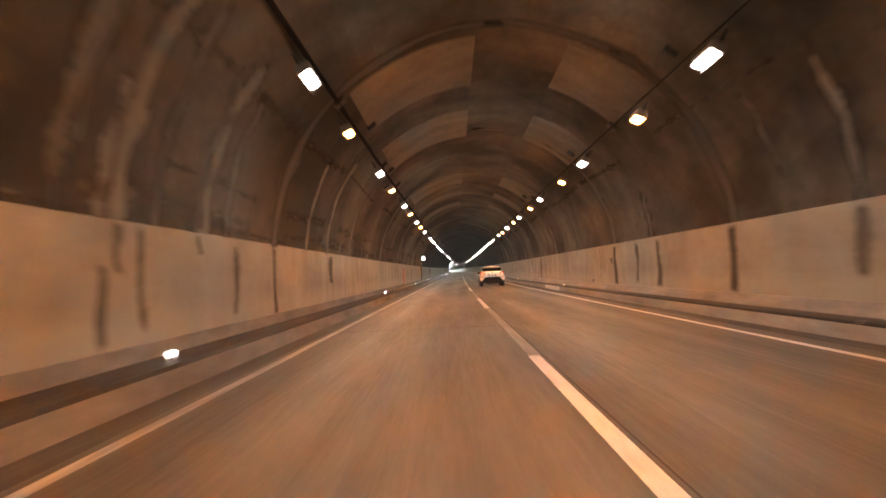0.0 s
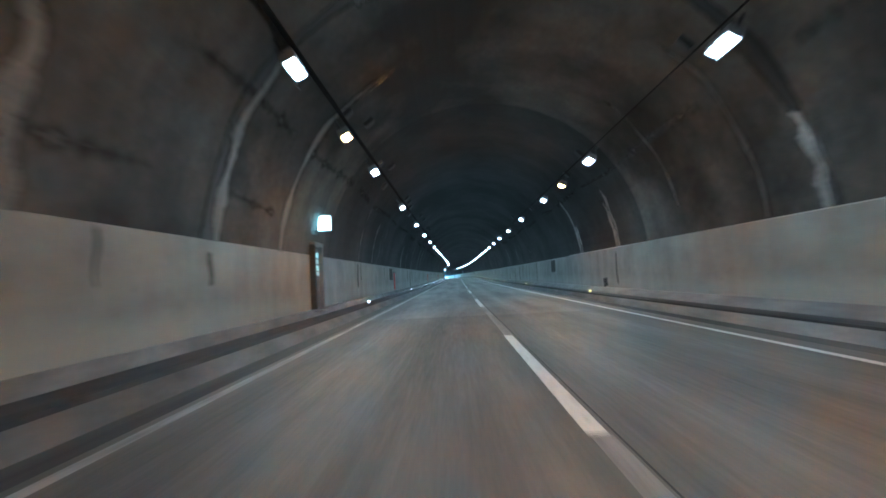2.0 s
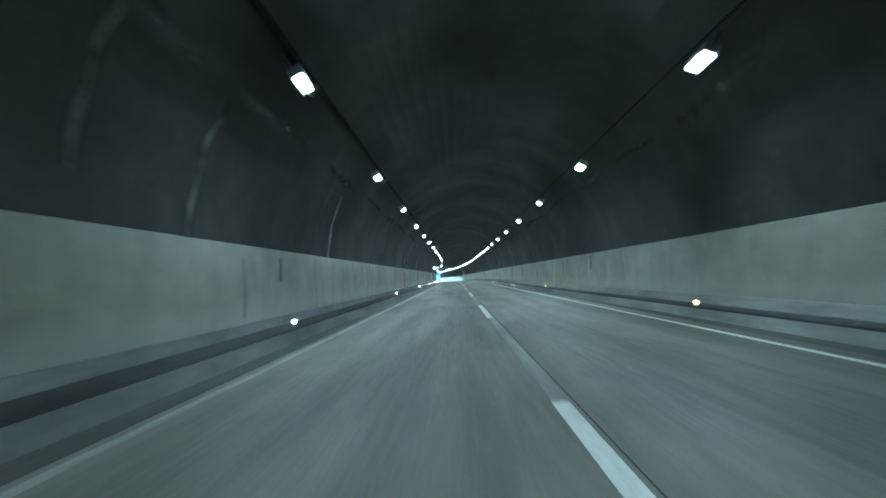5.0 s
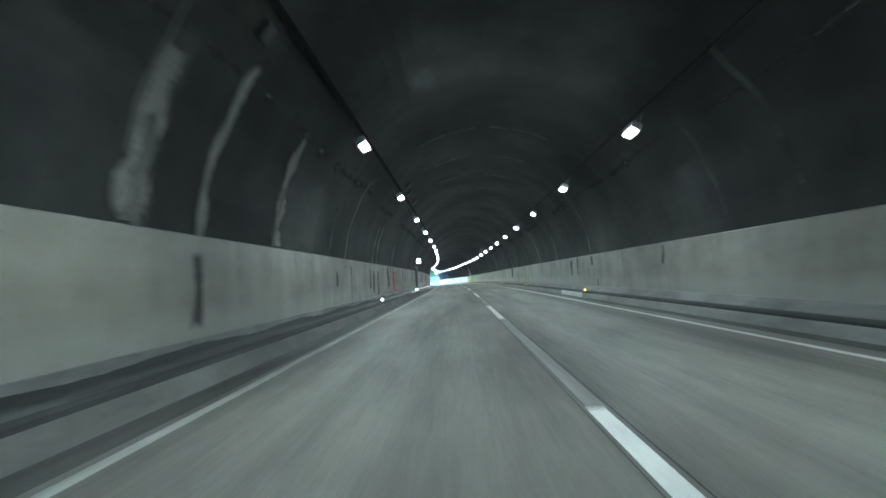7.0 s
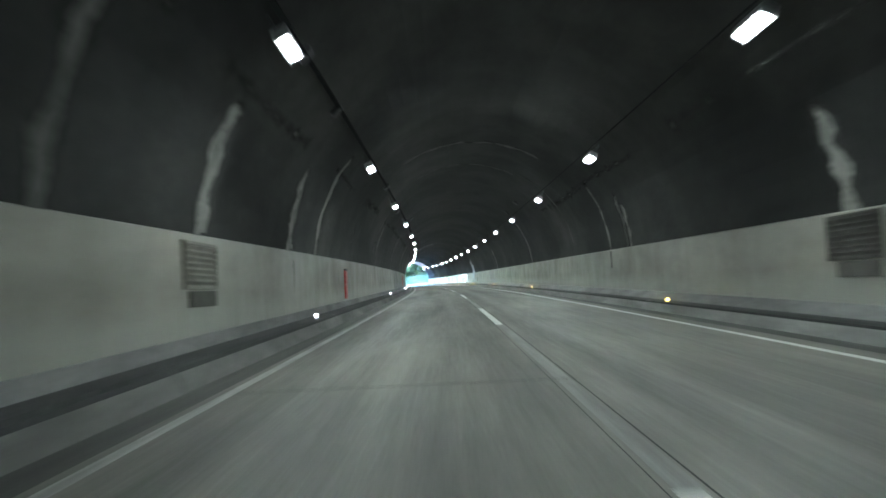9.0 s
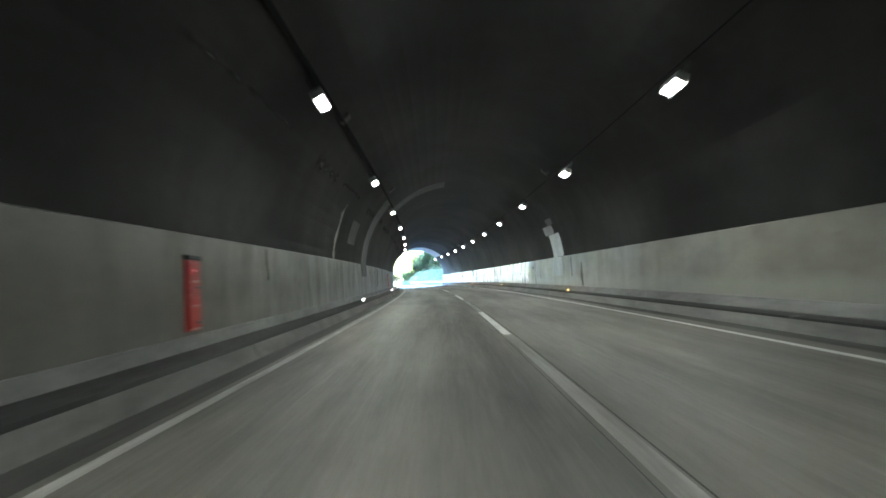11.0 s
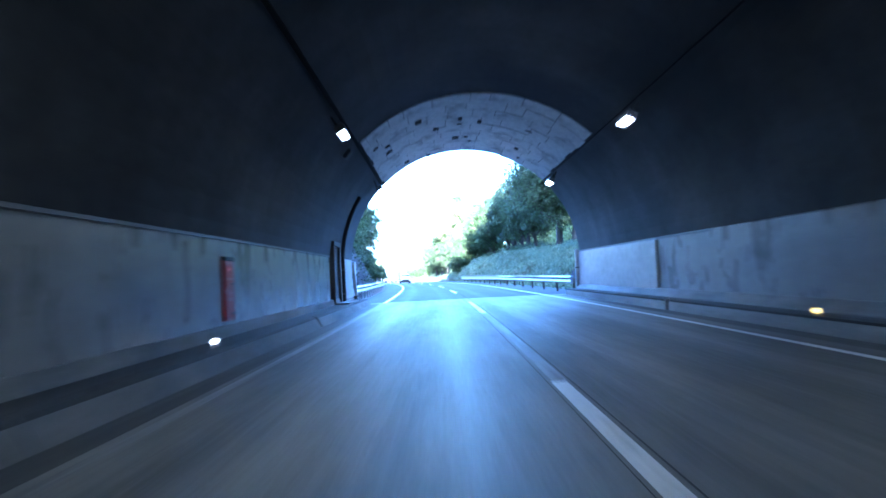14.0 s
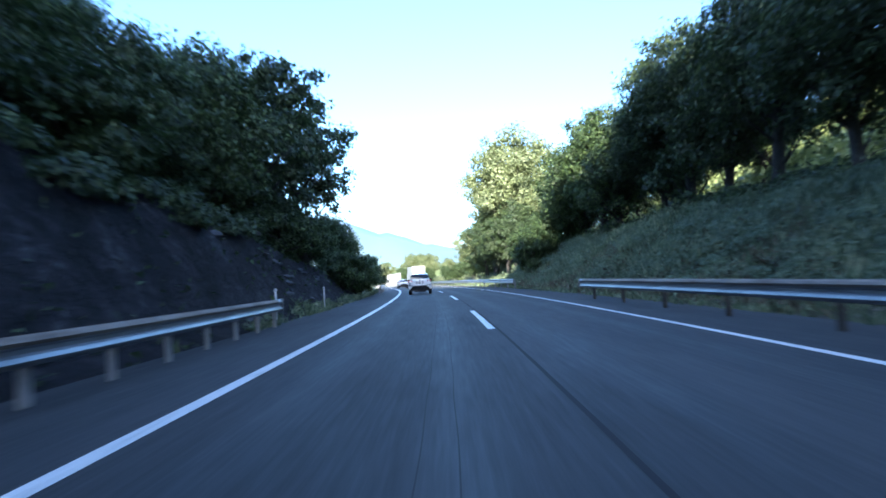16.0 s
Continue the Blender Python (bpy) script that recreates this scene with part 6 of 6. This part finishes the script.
def crossover(m, label, L, W, H, seat, tail_tall, rake, name="car"):
    """A white crossover: rounded body, cabin with dark windows, dark sills, rear lamps."""
    ob = thing(name, m, label, "car")
    h = L / 2
    sh = H * 0.655                      # shoulder height
    wh = W / 2
    # lower body
    st = [(-h, 0.82, 0.56, 0.88), (-h + 0.10, 0.94, 0.42, 0.97), (-h + 0.55, 1.0, 0.32, 0.985), (-h + 1.3, 0.99, 0.26, 0.97), (-0.1, 0.945, 0.24, 0.95),
          (h - 1.5, 0.975, 0.24, 0.95), (h - 0.9, 0.985, 0.26, 0.90), (h - 0.25, 0.90, 0.30, 0.80), (h, 0.66, 0.42, 0.66)]
    rings = []
    for y, kw, zl, kt in st:
        w, zt = wh * kw, sh * kt
        zm = zl + (zt - zl) * 0.55
        half = [(0, zl), (w * 0.7, zl), (w * 0.96, zl + 0.06), (w, zm), (w * 0.97, zt - 0.05), (w * 0.80, zt), (0, zt + 0.02)]
        rings.append([Vector((x, y, z)) for x, z in half] + [Vector((-x, y, z)) for x, z in reversed(half[1:-1])])
    soft(part("body", loft(rings), M["car_white"], ob, smooth=True))
    # cabin
    cs = [(-h + 0.20, 0.80, 0.64, sh - 0.10, sh + 0.03), (-h + 0.20 + rake * 0.5, 0.86, 0.62, sh - 0.06, sh + (H - 0.16 - sh) * 0.62), (-h + 0.22 + rake, 0.88, 0.58, sh - 0.05, H - 0.11),
          (-h + 0.75 + rake, 0.88, 0.62, sh - 0.05, H - 0.03), (0.0, 0.90, 0.70, sh - 0.05, H), (0.5, 0.90, 0.69, sh - 0.06, H - 0.05), (h - 1.5, 0.88, 0.66, sh - 0.08, H - 0.34), (h - 1.0, 0.84, 0.64, sh - 0.14, sh - 0.06)]
    rings = []
    for y, kb, kr, zb, zr in cs:
        b, r = wh * kb, wh * kr
        half = [(0, zb), (b, zb), (b * 0.98, zb + (zr - zb) * 0.3), (r, zr - 0.05), (r * 0.86, zr), (0, zr + 0.025)]
        rings.append([Vector((x, y, z)) for x, z in half] + [Vector((-x, y, z)) for x, z in reversed(half[1:-1])])
    soft(part("cabin", loft(rings), M["car_white"], ob, smooth=True))

    def cab(y):
        ys = [c[0] for c in cs]
        return [float(np.interp(y, ys, [c[i] for c in cs])) for i in (1, 2, 3, 4)]

    # windows, a little proud of the cabin
    def pane(nm, pts, out):
        bm = bmesh.new()
        a = [bm.verts.new(Vector(p) + Vector(out)) for p in pts]
        b = [bm.verts.new(Vector(p) - Vector(out)) for p in pts]
        n_ = len(pts)
        bm.faces.new(a)
        bm.faces.new(list(reversed(b)))
        for i in range(n_):
            bm.faces.new((a[i], b[i], b[(i + 1) % n_], a[(i + 1) % n_]))
        bmesh.ops.recalc_face_normals(bm, faces=bm.faces[:])
        return part(nm, bm, M["car_glass"], ob)

    yb, yt = -h + 0.19, -h + 0.16 + rake
    zb, zt = sh + 0.11, H - 0.135
    ym, zm = (yb + yt) / 2 - 0.03, (zb + zt) / 2 + 0.03
    zb -= 0.04
    pane("rear_window", [(-wh * 0.66, yb + 0.03, zb), (wh * 0.66, yb + 0.03, zb), (wh * 0.79, ym - 0.10, zm - 0.08), (wh * 0.74, ym + 0.04, zm + 0.02), (wh * 0.57, yt, zt), (-wh * 0.57, yt, zt), (-wh * 0.74, ym + 0.04, zm + 0.02), (-wh * 0.79, ym - 0.10, zm - 0.08)], (0, -0.035, 0.035))
    for sd in (-1, 1):
        for y0, y1 in ((-h + 1.12, -0.30), (-0.22, 0.66)):
            p = []
            for y, lo in ((y0, 0), (y1, 0), (y1, 1), (y0, 1)):
                b, r, z0, z1 = cab(y)
                t = (0.30 if y != y0 or y0 > -1 else 0.5) if lo == 0 else 0.80
                x = wh * (b * (1 - t) + r * t) + 0.012
                p.append((sd * (x + 0.005), y + (0.2 if lo and y == y0 else 0), z0 + (z1 - z0) * t))
            pane("side_window", p, (sd * 0.03, 0, 0.01))
        # mirror
        bm = bmesh.new()
        bm_box(bm, (0.20, 0.12, 0.14), Matrix.Translation((sd * (wh * 0.96 + 0.06), h - 1.55, sh + 0.05)), 0.035)
        mr = part("mirror", bm, M["cladding"], ob, smooth=False)
        bm = bmesh.new()
        bm_box(bm, (0.16, 0.02, 0.10), Matrix.Translation((sd * (wh * 0.96 + 0.06), h - 1.62, sh + 0.05)), 0.008)
        part("mirror_glass", bm, M["car_glass"], mr)
        for y in (-h + seat, h - 0.88):
            bm = bmesh.new()
            n_ = 16
            r0, r1 = 0.36, 0.43
            for x0 in (wh * 0.93,):
                ra, rb = [], []
                for i in range(n_ + 1):
                    a = math.pi * i / n_
                    ra.append([bm.verts.new((sd * x, y + r0 * math.cos(a), 0.34 + r0 * math.sin(a))) for x in (x0 - 0.1, wh + 0.012)])
                    rb.append([bm.verts.new((sd * x, y + r1 * math.cos(a), 0.34 + r1 * math.sin(a))) for x in (x0 - 0.1, wh + 0.008)])
                for i in range(n_):
                    bm.faces.new((ra[i][0], ra[i][1], ra[i + 1][1], ra[i + 1][0]))
                    bm.faces.new((ra[i][1], rb[i][1], rb[i + 1][1], ra[i + 1][1]))
            part("wheel_arch", bm, M["cladding"], ob)
            wheel(ob, sd * (wh - 0.12), y, 0.34, 0.225)
        bm = bmesh.new()
        bm_box(bm, (0.07, L - 2.65, 0.16), Matrix.Translation((sd * (wh * 0.97), 0.02, 0.30)), 0.03)
        part("sill", bm, M["cladding"], ob)
        # swept tail lamp wrapping the corner, with its bright core
        tz = sh - 0.06

        def wedge(nm, pts, y0, y1, material, owner, label=""):
            """An upright plate of the outline pts (x from the middle, z), from y0 back to y1 at its outer end."""
            bm = bmesh.new()
            xs = [p[0] for p in pts]
            lo, hi = min(xs), max(xs)
            back = [bm.verts.new((sd * x, y0 + (y1 - y0) * ((x - lo) / (hi - lo)) ** 2, z)) for x, z in pts]
            front = [bm.verts.new((sd * x, y0 + 0.16 + (y1 - y0) * ((x - lo) / (hi - lo)) ** 2, z)) for x, z in pts]
            k_ = len(pts)
            bm.faces.new(back)
            bm.faces.new(list(reversed(front)))
            for i in range(k_):
                bm.faces.new((back[i], front[i], front[(i + 1) % k_], back[(i + 1) % k_]))
            bmesh.ops.recalc_face_normals(bm, faces=bm.faces[:])
            return part(nm, bm, material, owner, label)

        tl = wedge("tail_lamp", [(wh * 0.58, tz + 0.00), (wh * 0.66, tz + 0.05), (wh * 0.86, tz + tail_tall * 0.55), (wh * 1.0, tz + tail_tall * 0.62), (wh * 1.02, tz + tail_tall * 0.36), (wh * 0.88, tz - tail_tall * 0.24), (wh * 0.66, tz - tail_tall * 0.56)],
                   -h + 0.02, -h + 0.30, M["tail_dim"], ob)
        wedge("glow", [(wh * 0.70, tz - 0.05), (wh * 0.72, tz + 0.035), (wh * 0.86, tz + tail_tall * 0.33), (wh * 0.93, tz + tail_tall * 0.30), (wh * 0.86, tz - tail_tall * 0.10)],
              -h - 0.004, -h + 0.20, M["tail_red"], tl, "bright red lit core")
        wedge("lamp_surround", [(wh * 0.50, tz + 0.05), (wh * 0.66, tz + 0.075), (wh * 0.74, tz + 0.11), (wh * 0.58, tz + 0.10)], -h + 0.04, -h + 0.10, M["cladding"], ob)
        # bumper corner: white leg with a black slot and a red reflector
        wedge("bumper_corner", [(wh * 0.56, 0.70), (wh * 0.60, 0.76), (wh * 0.97, 0.76), (wh * 1.0, 0.66), (wh * 0.97, 0.43), (wh * 0.86, 0.42)], -h - 0.03, -h + 0.16, M["car_white"], ob)
        wedge("bumper_slot", [(wh * 0.60, 0.705), (wh * 0.62, 0.73), (wh * 0.93, 0.725), (wh * 0.95, 0.66), (wh * 0.92, 0.60), (wh * 0.80, 0.68)], -h - 0.04, -h + 0.115, M["cladding"], ob)
        wedge("rear_reflector", [(wh * 0.86, 0.66), (wh * 0.92, 0.685), (wh * 0.935, 0.62), (wh * 0.90, 0.52), (wh * 0.865, 0.54)], -h - 0.03, -h + 0.03, M["reflector_red"], ob)
    bm = bmesh.new()
    out_ = [(-wh * 0.93, 0.28), (wh * 0.93, 0.28), (wh * 0.96, 0.40), (wh * 0.85, 0.42), (wh * 0.58, 0.69), (-wh * 0.58, 0.69), (-wh * 0.85, 0.42), (-wh * 0.96, 0.40)]
    back = [bm.verts.new((x, -h - 0.075 + 0.16 * (x / wh) ** 4, z)) for x, z in out_]
    front = [bm.verts.new((x, -h + 0.34, z)) for x, z in out_]
    bm.faces.new(back)
    bm.faces.new(list(reversed(front)))
    for i in range(len(out_)):
        bm.faces.new((back[i], front[i], front[(i + 1) % len(out_)], back[(i + 1) % len(out_)]))
    bmesh.ops.recalc_face_normals(bm, faces=bm.faces[:])
    part("rear_bumper", bm, M["cladding"], ob)
    bm = bmesh.new()
    bm_box(bm, (W * 0.5, 0.1, 0.12), Matrix.Translation((0, -h + 0.1, 0.26)), 0.03)
    part("diffuser", bm, M["black_plastic"], ob)
    bm = bmesh.new()
    bm_box(bm, (W * 0.70, 0.30, 0.34), Matrix.Translation((0, -h + 0.17, sh - 0.075)), 0.07)
    part("tailgate", bm, M["car_white"], ob, smooth=True)
    bm = bmesh.new()
    bm_box(bm, (W * 0.62, 0.34, 0.035), Matrix.Translation((0, -h + 0.16 + rake, H - 0.10)) @ Matrix.Rotation(radians(8), 4, "X"), 0.014)
    part("spoiler", bm, M["car_white"], ob)
    bm = bmesh.new()
    bm_box(bm, (0.05, 0.16, 0.07), Matrix.Translation((0, -h + 0.75 + rake, H + 0.01)) @ Matrix.Rotation(radians(-12), 4, "X"), 0.015)
    part("antenna_fin", bm, M["car_white"], ob)
    bm = bmesh.new()
    bm_box(bm, (0.62, 0.04, 0.26), Matrix.Translation((0, -h + 0.025, sh - 0.20)), 0.03)
    part("plate_recess", bm, M["silver"], ob, "plate recess with its shading painted grey")
    bm = bmesh.new()
    bm_box(bm, (0.34, 0.012, 0.165), Matrix.Translation((0, -h + 0.0, sh - 0.21)), 0.004)
    pl = part("number_plate", bm, M["plate"], ob)
    bm = bmesh.new()
    bm_box(bm, (0.14, 0.006, 0.025), Matrix.Translation((0, -h - 0.008, sh - 0.17)))
    bm_box(bm, (0.22, 0.006, 0.045), Matrix.Translation((0, -h - 0.008, sh - 0.235)))
    part("plate_bars", bm, M["plate_ink"], pl)
    for x in (-0.15, 0.15):
        bm = bmesh.new()
        bm_box(bm, (0.07, 0.03, 0.025), Matrix.Translation((x, -h + 0.0, sh - 0.075)), 0.01)
        part("plate_lamp", bm, M["plate_lamp"], ob)
    bm = bmesh.new()
    bm_cyl(bm, 0.05, 0.05, 0.02, Matrix.Translation((0, -h + 0.015, sh + 0.02)) @ Matrix.Rotation(radians(90), 4, "X"), 16)
    part("badge", bm, M["chrome"], ob)
    bm = bmesh.new()
    bm_box(bm, (W * 0.36, 0.03, 0.014), Matrix.Translation((0, -h + 0.015, sh - 0.045)), 0.006)
    part("trim_strip", bm, M["chrome"], ob)
    bm = bmesh.new()
    bm_box(bm, (0.6, 0.02, 0.03), Matrix.Translation((0.0, -h + 0.20 + rake * 0.25, sh + 0.10)) @ Matrix.Rotation(radians(0), 4, "Y"), 0.006)
    part("wiper", bm, M["black_plastic"], ob)
    return ob


crossover(F(47.55 + 2.18, 1.75, 0.0), "white compact crossover with lit red tail lamps", 4.36, 1.80, 1.54, 0.86, 0.18, 0.82)
crossover(F(537.6 + 2.27, -1.82, 0.0, -1), "white family crossover on the dark asphalt ahead", 4.55, 1.84, 1.69, 0.95, 0.13, 0.42)
crossover(F(600 + 2.2, -1.9, 0.0, 3), "white hatchback far ahead at the bend", 4.3, 1.72, 1.52, 0.85, 0.22, 0.4)


M["truck_grey"] = streaked("truck_grey", (0.30, 0.31, 0.31), (0.42, 0.42, 0.42), (0.5, 1.0, 1), 6.0, 0.5, 0.1)


def box_truck(m):
    ob = thing("truck", m, "greyish white box truck far ahead in the sun", "truck")
    bm = bmesh.new()
    bm_box(bm, (2.4, 6.4, 2.9), Matrix.Translation((0, -0.6, 2.4)), 0.04)
    part("box", bm, M["truck_grey"], ob)
    bm = bmesh.new()
    bm_box(bm, (2.2, 1.7, 2.1), Matrix.Translation((0, 3.6, 1.6)), 0.15)
    part("cab", bm, M["truck_grey"], ob)
    bm = bmesh.new()
    bm_box(bm, (0.9, 8.0, 0.25), Matrix.Translation((0, 0.2, 0.8)), 0.03)
    part("chassis", bm, M["cladding"], ob)
    for x in (-1.0, 1.0):
        for y in (-2.6, 3.3):
            wheel(ob, x, y, 0.42, 0.3)
        bm = bmesh.new()
        bm_box(bm, (0.3, 0.06, 0.14), Matrix.Translation((x * 0.95, -3.82, 0.85)), 0.02)
        part("tail_lamp", bm, M["tail_dim"], ob)
    bm = bmesh.new()
    bm_box(bm, (2.2, 0.08, 0.12), Matrix.Translation((0, -3.75, 0.6)), 0.02)
    part("bumper", bm, M["cladding"], ob)
    for x in (-0.6, 0.6):
        bm = bmesh.new()
        bm_box(bm, (1.15, 0.03, 2.75), Matrix.Translation((x, -3.82, 2.4)), 0.01)
        part("rear_door", bm, M["truck_grey"], ob)


box_truck(F(613, 1.35, 0.0, 4))
